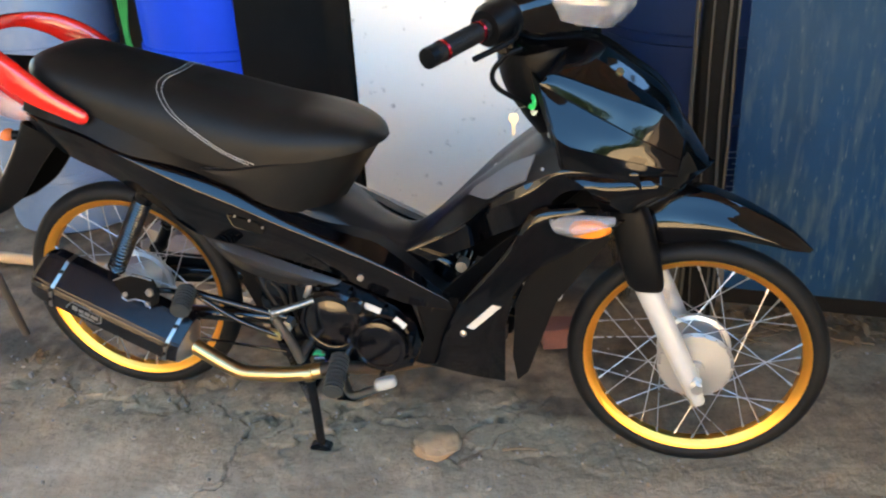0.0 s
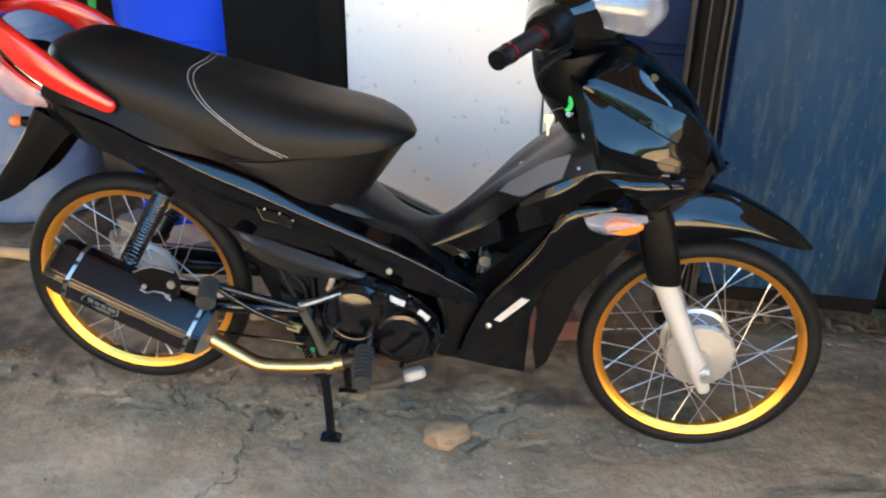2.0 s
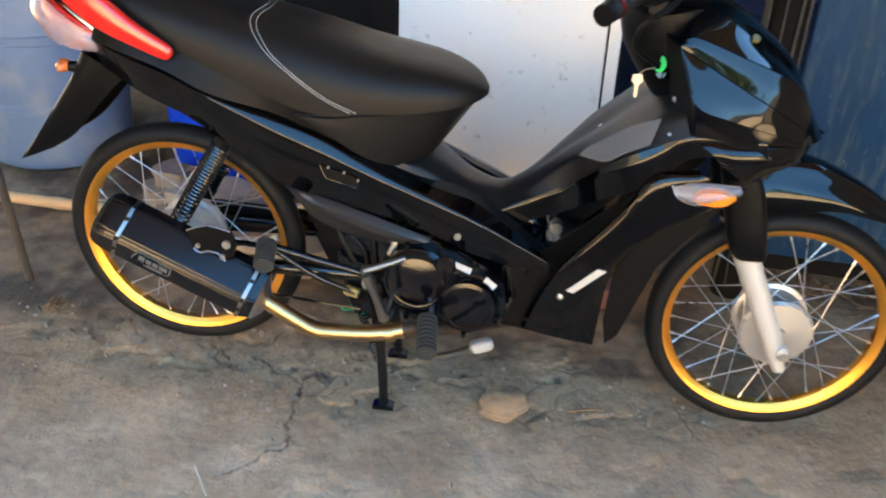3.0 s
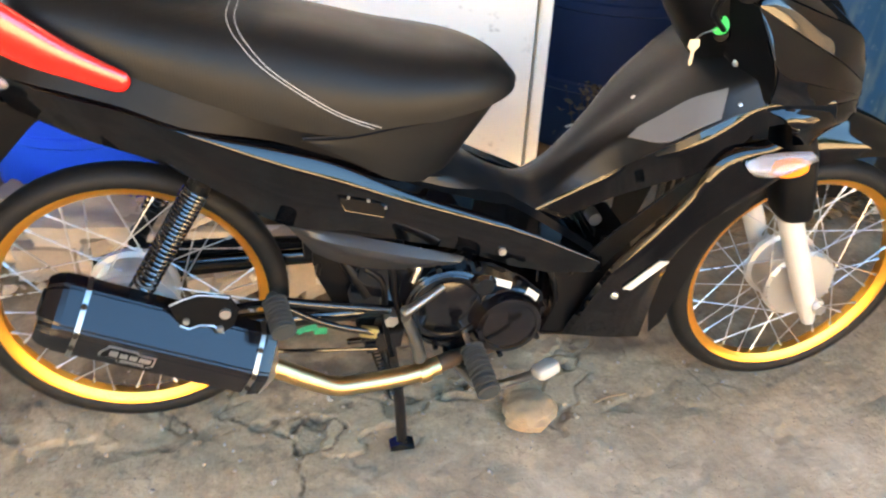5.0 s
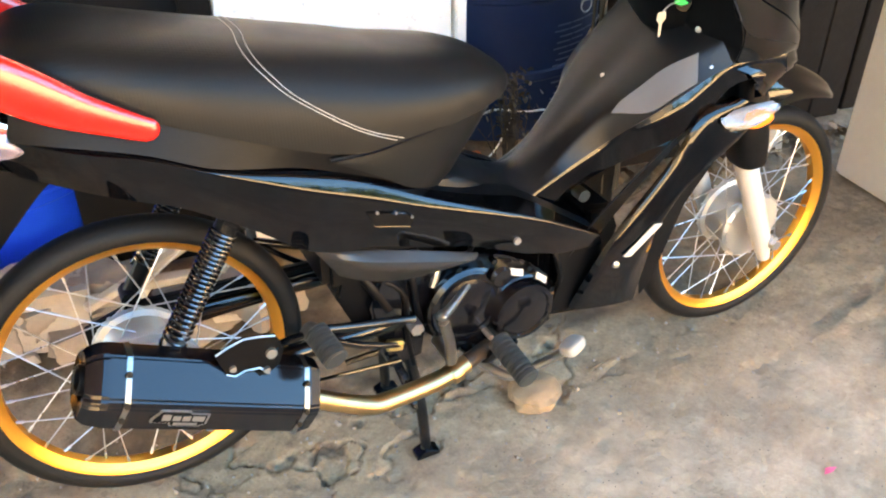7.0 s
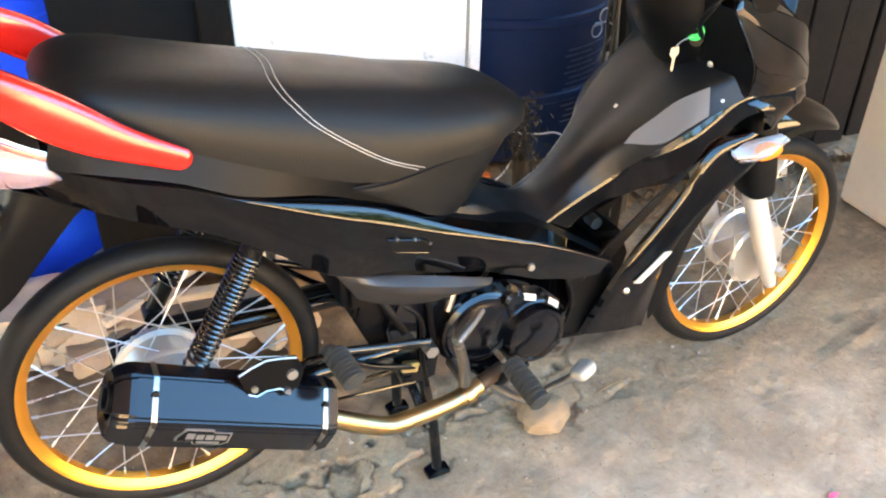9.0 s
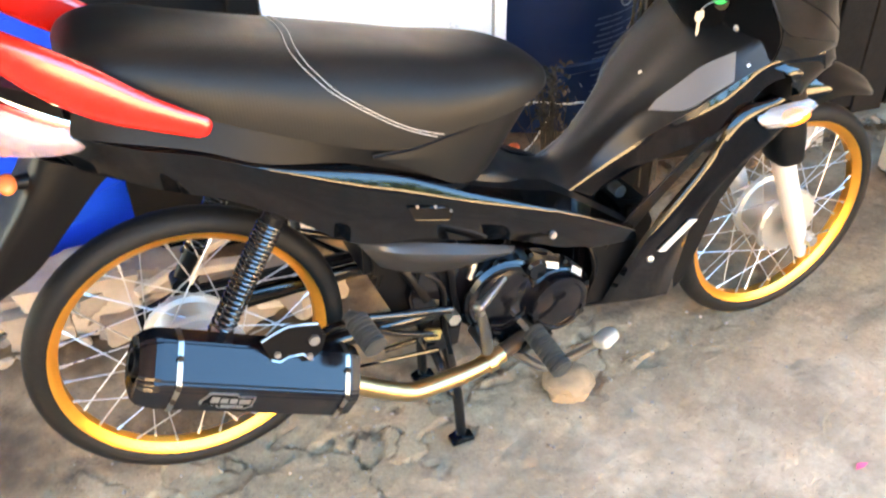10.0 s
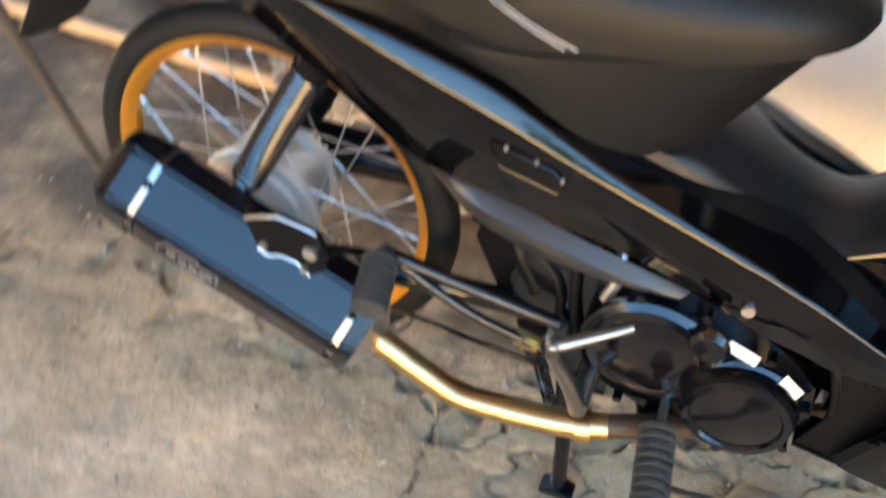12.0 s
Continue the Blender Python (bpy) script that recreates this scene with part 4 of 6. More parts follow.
for s in (-1, 1):
    bm = B()
    path = [Vector((0.900, 0.172 * s, 0.984)), Vector((0.817, 0.324 * s, 0.961))]
    d = (path[1] - path[0]).normalized()
    tube(bm, path, 0.0105, 12)
    bar = part("handlebar", bm, CHROME, bike, "steel handlebar tube")
    bm = B()
    g0, g1 = path[0] + d * 0.045, path[1]
    turned(bm, g0, g1, ribs(22, 0.0158, 0.0165), 16)
    part("grip", bm, RUBBER, bar, "ribbed black rubber grip")
    bm = B()
    tube(bm, [g1 + d * 0.0005, g1 + d * 0.016], 0.0165, 14)
    part("bar_end", bm, SATIN, bar)
    for q in (0.13, 0.82):
        bm = B()
        a = g0.lerp(g1, q)
        tube(bm, [a, a + d * 0.006], 0.0175, 16)
        part("grip_ring", bm, REDMETAL, bar, "red anodised grip ring")
    bm = B()
    turned(bm, path[0] - d * 0.012, g0 + d * 0.004, [(0, 0.026), (0, 0.033), (0.3, 0.038), (0.75, 0.036), (1.0, 0.029), (1.0, 0.017)], 22)
    box(bm, path[0] + Vector((0.0, 0.006 * s, -0.036)), (0.034, 0.036, 0.034), 0.009)
    part("switch_housing", bm, SATIN, bar, "black switch housing")
    bm = B()
    tube(bm, [path[0] + Vector((0.028, 0.02 * s, -0.006)), path[0].lerp(path[1], 0.45) + Vector((0.062, 0, -0.008)), path[1] + Vector((0.062, 0, -0.006))], 0.0048, 8, 14)
    part("lever", bm, SATIN, bar, "black brake lever" if s < 0 else "black hand lever")
bm = B()
tube(bm, [(0.93, -0.165, 0.935), (0.905, -0.172, 0.925), (0.880, -0.168, 0.895), (0.885, -0.14, 0.86), (0.93, -0.10, 0.82)], 0.0045, 8, 24)
part("brake_cable", bm, SATIN, bike, "black brake cable")

# ---- ignition key ----
bm = B()
tube(bm, [(0.955, -0.068, 0.800), (0.940, -0.078, 0.806)], 0.013, 16)
lock = part("ignition_lock", bm, DARKMET, bike, "dark ignition lock")
bm = B()
lathe(bm, [(0.005, -0.0015), (0.015, -0.0018), (0.0165, 0.0), (0.015, 0.0018), (0.005, 0.0015)], 24, "Y", closed=True)
bmesh.ops.rotate(bm, verts=bm.verts, matrix=Matrix.Rotation(radians(-50), 3, "Z"))
bmesh.ops.translate(bm, verts=bm.verts, vec=(0.934, -0.078, 0.820))
part("key_tag", bm, KEYTAG, lock, "green round key tag")
bm = B()
tube(bm, [(0.930, -0.079, 0.812), (0.912, -0.076, 0.806), (0.903, -0.0735, 0.797)], 0.0012, 6, 10)
prism(bm, [(0.891, 0.784), (0.898, 0.776), (0.898, 0.756), (0.901, 0.752), (0.904, 0.756), (0.904, 0.776), (0.911, 0.784), (0.909, 0.796), (0.893, 0.796)], -0.0745, -0.0725, 0.0005)
part("key", bm, STEEL, lock, "hanging steel key")

# ---- front fender and fork ----
FEN = [
    [(1.13, -0.052, 0.545), (1.19, -0.056, 0.540), (1.25, -0.058, 0.548), (1.31, -0.056, 0.552), (1.37, -0.048, 0.540), (1.42, -0.034, 0.524), (1.455, -0.010, 0.511)],
    [(1.13, -0.050, 0.590), (1.19, -0.054, 0.604), (1.25, -0.055, 0.602), (1.31, -0.052, 0.588), (1.37, -0.043, 0.562), (1.42, -0.028, 0.536), (1.459, -0.008, 0.5115)],
    [(1.13, -0.020, 0.612), (1.19, -0.024, 0.634), (1.25, -0.024, 0.634), (1.31, -0.022, 0.614), (1.37, -0.018, 0.584), (1.42, -0.011, 0.552), (1.462, -0.003, 0.513)],
]
bm = B()
FLARE = [FEN[0], [(p[0], p[1] * 1.01, p[2] + 0.55 * (q[2] - p[2])) for p, q in zip(FEN[0], FEN[1])], [(u, v * 0.80, w + 0.004) for u, v, w in FEN[1]], FEN[2]]
skin(bm, FLARE + flip(FLARE)[::-1], 36, 34, 0.003)
part("front_fender", bm, GLOSS, bike, "gloss black pointed front mudguard")
for s in (-1, 1):
    bm = B()
    rings = []
    for u, w, a, b in ((1.156, 0.463, 0.030, 0.030), (1.152, 0.474, 0.035, 0.034), (1.140, 0.52, 0.038, 0.036), (1.120, 0.60, 0.038, 0.036), (1.10, 0.66, 0.032, 0.032)):
        rings.append([(u + a * math.copysign(abs(math.cos(t)) ** 0.6, math.cos(t)), 0.088 * s + b * math.copysign(abs(math.sin(t)) ** 0.6, math.sin(t)), w) for t in (2 * math.pi * k / 20 for k in range(20))])
    strip(bm, rings)
    fork = part("fork_shroud", bm, SATIN, bike, "black plastic fork shroud")
    bm = B()
    p0, p1 = Vector((1.150, 0.088 * s, 0.47)), Vector((1.258, 0.088 * s, 0.235))
    tube(bm, [p0, p0.lerp(p1, 0.5), p0.lerp(p1, 0.9), p1], (0.0235, 0.019), 18)
    tube(bm, [p1 - Vector((0.003, 0, -0.004)), p1 + Vector((0.012, 0, -0.032))], (0.019, 0.013), 14)
    part("fork_leg", bm, SILVER, fork, "silver painted fork leg")
    bm = B()
    tube(bm, [(1.261, 0.105 * s, 0.2545), (1.261, 0.122 * s, 0.2545)], 0.012, 6)
    part("axle_nut", bm, STEEL, fork)

# ---- front indicators ----
for s in (-1, 1):
    IND = [[(0.975, 0.174 * s, 0.632), (1.03, 0.184 * s, 0.642), (1.092, 0.182 * s, 0.640)],
           [(0.985, 0.186 * s, 0.615), (1.03, 0.205 * s, 0.622), (1.094, 0.192 * s, 0.634)],
           [(1.005, 0.172 * s, 0.598), (1.035, 0.180 * s, 0.600), (1.085, 0.178 * s, 0.622)]]
    bm = B()
    skin(bm, IND, 18, 12, 0.003)
    ind = part("front_indicator", bm, LENS, bike, "clear front indicator lens")
    bm = B()
    lathe(bm, [(0.0, -0.014), (0.014, -0.012), (0.018, 0.0), (0.012, 0.012), (0.0, 0.016)], 18, "Y")
    bmesh.ops.scale(bm, verts=bm.verts, vec=(2.2, 0.9, 0.95))
    bmesh.ops.translate(bm, verts=bm.verts, vec=(1.048, 0.184 * s, 0.620))
    part("bulb", bm, AMBER, ind, "amber bulb cover")
    bm = B()
    skin(bm, [[(u, v - 0.010 * s, w) for u, v, w in c] for c in IND], 12, 8, 0.002)
    part("bowl", bm, material("grey_bowl", (0.22, 0.18, 0.16), 0.3, metal=0.5), ind, "silvered bowl")

# ---- grab rail and tail ----
def ribbon(bm, path, heights, widths, n=40, seg=14):
    """A flat rounded bar along a path, taller than wide."""
    p = catmull(path, n)
    hs = catmull([(k, h, 0) for k, h in enumerate(heights)], n)
    ws = catmull([(k, w, 0) for k, w in enumerate(widths)], n)
    rings = []
    for i, q in enumerate(p):
        d = (p[min(i + 1, n - 1)] - p[max(i - 1, 0)]).normalized()
        side = d.cross(Vector((0, 0, 1))).normalized()
        up = side.cross(d).normalized()
        rings.append([q + up * hs[i].y * math.copysign(abs(math.sin(a)) ** 0.6, math.sin(a)) + side * ws[i].y * math.copysign(abs(math.cos(a)) ** 0.6, math.cos(a))
                      for a in (2 * math.pi * k / seg for k in range(seg))])
    return strip(bm, rings)


bm = B()
arm = [(0.060, -0.142, 0.796), (0.03, -0.144, 0.812), (-0.03, -0.145, 0.846), (-0.09, -0.140, 0.888), (-0.145, -0.118, 0.925), (-0.185, -0.07, 0.945), (-0.20, 0.0, 0.950)]
whole = arm + [(u, -v, w) for u, v, w in arm[::-1][1:]]
hts = [0.015, 0.021, 0.029, 0.030, 0.023, 0.015, 0.014]
wds = [0.009, 0.012, 0.014, 0.014, 0.014, 0.015, 0.016]
ribbon(bm, whole, hts + hts[::-1][1:], wds + wds[::-1][1:], 70)
for s in (1, -1):
    # rounded ends
    ball = bmesh.ops.create_icosphere(bm, subdivisions=3, radius=1.0)["verts"]
    along = (Vector((0.060, -0.142 * s, 0.796)) - Vector((0.03, -0.144 * s, 0.812))).normalized()
    out = along.cross(Vector((0, 0, 1))).normalized()
    top_way = out.cross(along)
    for p in ball:
        p.co = Vector((0.060, -0.142 * s, 0.796)) + along * (0.013 * p.co.x) + out * (0.0088 * p.co.y) + top_way * (0.0148 * p.co.z)
part("grab_rail", bm, RED, bike, "red painted grab rail behind the seat")
TAIL = [
    [(-0.062, -0.104, 0.792), (-0.12, -0.10, 0.818), (-0.18, -0.08, 0.85), (-0.225, -0.04, 0.87), (-0.235, 0.0, 0.875)],
    [(-0.066, -0.110, 0.782), (-0.13, -0.105, 0.795), (-0.195, -0.085, 0.815), (-0.245, -0.045, 0.83), (-0.26, 0.0, 0.835)],
    [(-0.075, -0.100, 0.774), (-0.13, -0.092, 0.772), (-0.185, -0.075, 0.778), (-0.225, -0.04, 0.785), (-0.235, 0.0, 0.788)],
]
bm = B()
for c in (TAIL, flip(TAIL)):
    skin(bm, c, 18, 9, 0.003)
tail = part("tail_light", bm, material("pink_clear_lens", (0.9, 0.68, 0.72), 0.08, clear=0.8, vary=0.05), bike, "clear tail light lens with a red inside")
for off, mat, name, label in ((0.012, CHROME, "tail_reflector", "chromed reflector"), (0.006, REDLENS, "red_filter", "red filter strip")):
    bm = B()
    for s in (1, -1):
        rows = [[(u + off * 1.4, (v + off) * s, w) for u, v, w in c[:4]] for c in (TAIL if mat is CHROME else [TAIL[0], [tuple((a + b) / 2 for a, b in zip(p, q)) for p, q in zip(TAIL[0], TAIL[1])]])]
        skin(bm, rows, 12, 6, 0.002)
    part(name, bm, mat, tail, label)
bm = B()
strip(bm, [[(-0.10, -0.085, 0.80), (-0.10, 0.085, 0.80), (-0.10, 0.085, 0.845), (-0.10, -0.085, 0.845)], [(-0.17, -0.065, 0.82), (-0.17, 0.065, 0.82), (-0.17, 0.065, 0.868), (-0.17, -0.065, 0.868)], [(-0.215, -0.03, 0.84), (-0.215, 0.03, 0.84), (-0.215, 0.03, 0.88), (-0.215, -0.03, 0.88)]])
part("tail_cover", bm, SATIN, bike, "black plastic tail cover")
GUARD = [
    [(-0.06, -0.060, 0.715), (-0.081, -0.064, 0.702), (-0.130, -0.066, 0.652), (-0.189, -0.060, 0.588), (-0.249, -0.050, 0.548)],
    [(-0.124, -0.076, 0.754), (-0.155, -0.077, 0.710), (-0.185, -0.075, 0.671), (-0.247, -0.067, 0.595), (-0.316, -0.053, 0.521)],
    [(-0.150, -0.050, 0.760), (-0.175, -0.050, 0.713), (-0.203, -0.050, 0.673), (-0.262, -0.046, 0.596), (-0.326, -0.036, 0.519)],
]
bm = B()
skin(bm, GUARD + flip(GUARD)[::-1], 24, 30, 0.004)
part("rear_mudguard", bm, SATIN, bike, "black plastic rear mudguard")
for s in (-1, 1):
    bm = B()
    tube(bm, [(-0.135, 0.045 * s, 0.722), (-0.180, 0.056 * s, 0.727)], (0.015, 0.010), 12)
    stalk = part("rear_indicator", bm, SATIN, bike, "small black stalk indicator")
    bm = B()
    lathe(bm, [(0.0, 0.020), (0.006, 0.018), (0.011, 0.011), (0.0135, 0.0), (0.012, -0.009), (0.008, -0.012), (0.0, -0.012)], 18, "Y")
    for v in bm.verts:
        v.co = Vector((v.co.x, v.co.y * s, v.co.z)) + Vector((-0.190, 0.058 * s, 0.728))
    lamp = part("indicator_lens", bm, material("orange_clear", (0.8, 0.2, 0.06), 0.15, clear=0.3, vary=0.2, scale=60), stalk, "clear and orange lens")

# ---- rear suspension and swingarm ----
for s in (-1, 1):
    a, b = Vector((0.002, 0.116 * s, 0.392)), Vector((0.142, 0.112 * s, 0.624))
    d = (b - a).normalized()
    bm = B()
    tube(bm, [a, a + d * 0.07], 0.0145, 16)
    tube(bm, [a - Vector((0, 0.022 * s, 0)), a + Vector((0, 0.016 * s, 0))], 0.016, 14)
    shock = part("shock_absorber", bm, SILVER if s < 0 else SATIN, bike, "rear shock with a black coil spring")
    bm = B()
    tube(bm, [a + d * 0.06, b], 0.0085, 12)
    tube(bm, [b - d * 0.016, b], 0.017, 14)
    tube(bm, [b - Vector((0, 0.014, 0)), b + Vector((0, 0.014, 0))], 0.012, 12)
    part("damper_rod", bm, SATIN, shock, "black damper body")
    bm = B()
    side = d.cross(Vector((0, 1, 0))).normalized()
    pts = []
    for k in range(23 * 14):
        f = k / (23 * 14 - 1)
        t = f * 2 * math.pi * 23
        # closer coils at the lower end
        g = f ** 0.82
        pts.append(a + d * (0.058 + 0.198 * g) + 0.0175 * (math.cos(t) * side + math.sin(t) * Vector((0, 1, 0))))
    tube(bm, pts, 0.0029, 7)
    part("spring", bm, SPRING, shock, "black coil spring")
    bm = B()
    tube(bm, [(0.42, 0.085 * s, 0.335), (0.30, 0.092 * s, 0.34), (0.0, 0.098 * s, 0.341)], 0.016, 12)
    prism(bm, [(0.03, 0.318), (0.03, 0.364), (-0.045, 0.36), (-0.05, 0.325)], 0.090 * s, 0.104 * s, 0.003)
    part("swingarm", bm, DARKMET, bike, "black steel swingarm side")
bm = B()
prism(bm, [(-0.08, 0.355), (0.0, 0.382), (0.20, 0.375), (0.40, 0.365), (0.43, 0.34), (0.42, 0.312), (0.20, 0.31), (0.0, 0.302), (-0.08, 0.312)], 0.095, 0.115, 0.006)
part("chain_case", bm, SATIN, bike, "black chain case on the far side")
bm = B()
lathe(bm, [(0.02, -0.064), (0.055, -0.064), (0.066, -0.060), (0.070, -0.052), (0.084, -0.050), (0.086, -0.042), (0.084, -0.036), (0.02, -0.036)], 44, closed=True)
bmesh.ops.translate(bm, verts=bm.verts, vec=REAR)
plate = part("brake_plate", bm, SILVER, bike, "silver rear brake plate")
bm = B()
prism(bm, [(0.03, 0.36), (0.045, 0.355), (0.05, 0.275), (0.04, 0.27)], -0.078, -0.07, 0.002)
part("brake_arm", bm, STEEL, plate)
bm = B()
tube(bm, [(0.044, -0.08, 0.276), (0.40, -0.105, 0.262)], 0.0032, 8)
part("brake_rod", bm, DARKMET, bike, "thin black brake rod")

# ---- lower grey cover ----
for s in (-1, 1):
    bm = B()
    rows = [[(0.255, -0.112, 0.546), (0.33, -0.125, 0.528), (0.41, -0.128, 0.504), (0.48, -0.122, 0.477), (0.546, -0.108, 0.447)],
            [(0.262, -0.120, 0.538), (0.33, -0.141, 0.511), (0.40, -0.145, 0.487), (0.47, -0.137, 0.461), (0.535, -0.117, 0.440)],
            [(0.300, -0.105, 0.475), (0.34, -0.105, 0.453), (0.39, -0.105, 0.436), (0.44, -0.103, 0.427), (0.490, -0.100, 0.425)]]
    skin(bm, [[(u, v * -s, w) for u, v, w in c] for c in rows], 20, 10, 0.004)
    part("lower_side_cover", bm, material("grey_side_cover", (0.017, 0.0175, 0.0185), 0.38, vary=0.15, bump=0.1, bump_scale=450), bike, "matt grey lower side cover")
    for q in ((0.60, -0.142, 0.475),):
        bm = B()
        tube(bm, [(q[0], q[1] * -s * 1.0, q[2]), (q[0], (q[1] - 0.005) * -s, q[2])], 0.0065, 10)
        part("bolt", bm, STEEL, bike, "small steel bolt")

# ---- engine ----
CASE = [(0.445, 0.375), (0.458, 0.425), (0.49, 0.452), (0.54, 0.458), (0.60, 0.438), (0.655, 0.405), (0.695, 0.365), (0.704, 0.31), (0.68, 0.265), (0.63, 0.243), (0.55, 0.248), (0.49, 0.275), (0.45, 0.32)]
bm = B()
prism(bm, CASE, -0.118, 0.118, 0.016)
engine = part("engine", bm, DARKMET, bike, "black painted engine case")
engine.location.z = -0.016


def cover(c, r, depth, dome, seg=40):
    b = B()
    lathe(b, [(0.0, -0.112), (r * 1.06, -0.112), (r * 1.06, -0.122), (r, -0.126), (r * 0.99, -0.112 - depth * 0.7), (r * 0.93, -0.112 - depth), (r * 0.80, -0.112 - depth * 1.06), (r * 0.76, -0.112 - depth * 0.96), (r * 0.4, -0.112 - depth * 0.96 - dome), (0.0, -0.112 - depth * 0.96 - dome * 1.2)], seg)
    bmesh.ops.translate(b, verts=b.verts, vec=(c[0], 0, c[1]))
    return b


part("clutch_cover", cover((0.625, 0.333), 0.061, 0.034, 0.004), DARKMET, engine, "gloss black round clutch cover")
part("case_cover", cover((0.520, 0.368), 0.072, 0.014, 0.008), DARKMET, engine, "black right case cover")
bm = B()
lathe(bm, [(0.0, -0.128), (0.019, -0.128), (0.021, -0.134), (0.016, -0.140), (0.0, -0.141)], 24)
bmesh.ops.translate(bm, verts=bm.verts, vec=(0.578, 0, 0.418))
part("oil_cap", bm, DARKMET, engine, "black oil cap")
for u, w in ((0.553, 0.306), (0.455, 0.37), (0.50, 0.452), (0.568, 0.448), (0.64, 0.412), (0.69, 0.35), (0.685, 0.285), (0.62, 0.252), (0.50, 0.285)):
    bm = B()
    tube(bm, [(u, -0.112, w), (u, -0.128 if w != 0.306 else -0.152, w)], 0.0055, 6)
    part("case_bolt", bm, STEEL if w == 0.306 else DARKMET, engine)
for c, ln, ang in (((0.612, 0.411), 0.036, 22), ((0.668, 0.381), 0.028, 40)):
    bm = B()
    box(bm, (0, 0, 0), (ln, 0.0012, 0.012), 0.0, pose(0, 0, 0, -32, ang, 0))
    bmesh.ops.translate(bm, verts=bm.verts, vec=(c[0], -0.1235, c[1]))
    part("sticker", bm, WHITE, engine, "small white label")
bm = B()
prism(bm, [(0.69, 0.395), (0.74, 0.43), (0.80, 0.43), (0.80, 0.31), (0.69, 0.28)], -0.05, 0.05, 0.008)
cyl = part("cylinder", bm, DARKMET, bike, "black engine cylinder")
for k in range(8):
    bm = B()
    u = 0.692 + 0.0135 * k
    box(bm, (u, 0, 0.365), (0.004, 0.15, 0.15), 0.001)
    part("cooling_fin", bm, DARKMET, cyl)
bm = B()
prism(bm, [(0.80, 0.30), (0.80, 0.44), (0.86, 0.43), (0.885, 0.37), (0.87, 0.31)], -0.062, 0.062, 0.012)
part("cylinder_head", bm, SATIN, bike, "dark cylinder head")
bm = B()
tube(bm, [(0.789, -0.066, 0.470), (0.789, -0.04, 0.470)], 0.012, 16)
part("throttle_nut", bm, STEEL, bike, "bright round fitting behind the fairing gap")
bm = B()
tube(bm, [(0.60, 0.0, 0.455), (0.66, 0.0, 0.475), (0.73, 0.0, 0.455), (0.76, 0.0, 0.43)], 0.021, 12, 14)
lathe(bm, [(0.0, -0.05), (0.026, -0.05), (0.028, -0.04), (0.028, 0.04), (0.026, 0.05), (0.0, 0.05)], 20, "Y", (0.60, 0.0, 0.475))
part("carburettor", bm, DARKMET, bike, "blackened carburettor and intake")
for path, r, mat in (([(0.56, -0.06, 0.455), (0.54, -0.09, 0.44), (0.50, -0.098, 0.445), (0.44, -0.08, 0.45)], 0.005, SATIN),
                     ([(0.40, -0.08, 0.47), (0.425, -0.10, 0.43), (0.43, -0.105, 0.38), (0.44, -0.10, 0.33)], 0.006, SATIN),
                     ([(0.47, -0.085, 0.455), (0.472, -0.100, 0.43), (0.462, -0.104, 0.40)], 0.007, STEEL),
                     ([(0.64, -0.06, 0.47), (0.60, -0.10, 0.445), (0.56, -0.11, 0.455)], 0.004, SATIN),
                     ([(0.30, -0.07, 0.47), (0.36, -0.085, 0.44), (0.41, -0.10, 0.40), (0.415, -0.10, 0.31), (0.43, -0.09, 0.23)], 0.005, SATIN),
                     ([(0.68, -0.09, 0.44), (0.70, -0.115, 0.40), (0.715, -0.115, 0.35), (0.72, -0.10, 0.30)], 0.005, SATIN)):
    bm = B()
    tube(bm, path, r, 8, 18)
    part("hose", bm, mat, bike, "engine hose" if mat is SATIN else "bare metal breather pipe")

# black parts that fill the space between the wheel and the engine
bm = B()
box(bm, (0.385, 0.0, 0.485), (0.20, 0.15, 0.13), 0.014)
part("air_box", bm, SATIN, bike, "black plastic air box")
bm = B()
box(bm, (0.47, 0.03, 0.43), (0.09, 0.10, 0.07), 0.01)
tube(bm, [(0.33, -0.06, 0.47), (0.36, -0.085, 0.42), (0.385, -0.09, 0.37)], 0.010, 10, 10)
tube(bm, [(0.44, -0.07, 0.47), (0.445, -0.10, 0.45), (0.46, -0.108, 0.43)], 0.008, 10, 10)
part("inlet_duct", bm, SATIN, bike, "black inlet duct and hoses")

bm = B()
prism(bm, [(0.312, 0.45), (0.302, 0.405), (0.332, 0.335), (0.362, 0.295), (0.385, 0.30), (0.37, 0.45)], -0.072, 0.072, 0.006)
part("splash_guard", bm, SATIN, bike, "black splash guard ahead of the rear tyre")

# ---- frame, pegs, pedal, kick starter, stand ----
bm = B()
prism(bm, [(0.385, 0.24), (0.365, 0.31), (0.352, 0.38), (0.375, 0.45), (0.44, 0.47), (0.47, 0.43), (0.46, 0.36), (0.445, 0.25)], -0.096, 0.096, 0.005)
part("pivot_plate", bm, DARKMET, bike, "black frame plate at the swingarm pivot")
bm = B()
tube(bm, [(0.40, 0.0, 0.46), (0.52, 0.0, 0.49), (0.68, 0.0, 0.475), (0.85, 0.0, 0.585), (0.99, 0.0, 0.715)], 0.022, 14, 24)
part("frame_tube", bm, DARKMET, bike, "black frame spine")
bm = B()
tube(bm, [(0.421, -0.105, 0.341), (0.421, -0.132, 0.341)], 0.0125, 6)
part("pivot_bolt", bm, STEEL, bike, "large bright pivot bolt")
bm = B()
box(bm, (0, 0, 0), (0.032, 0.014, 0.02), 0.003, pose(0, 0, 0, 0, 15, 0))
bmesh.ops.translate(bm, verts=bm.verts, vec=(0.385, -0.115, 0.31))
part("zinc_bracket", bm, BRASS, bike, "yellow zinc bracket")
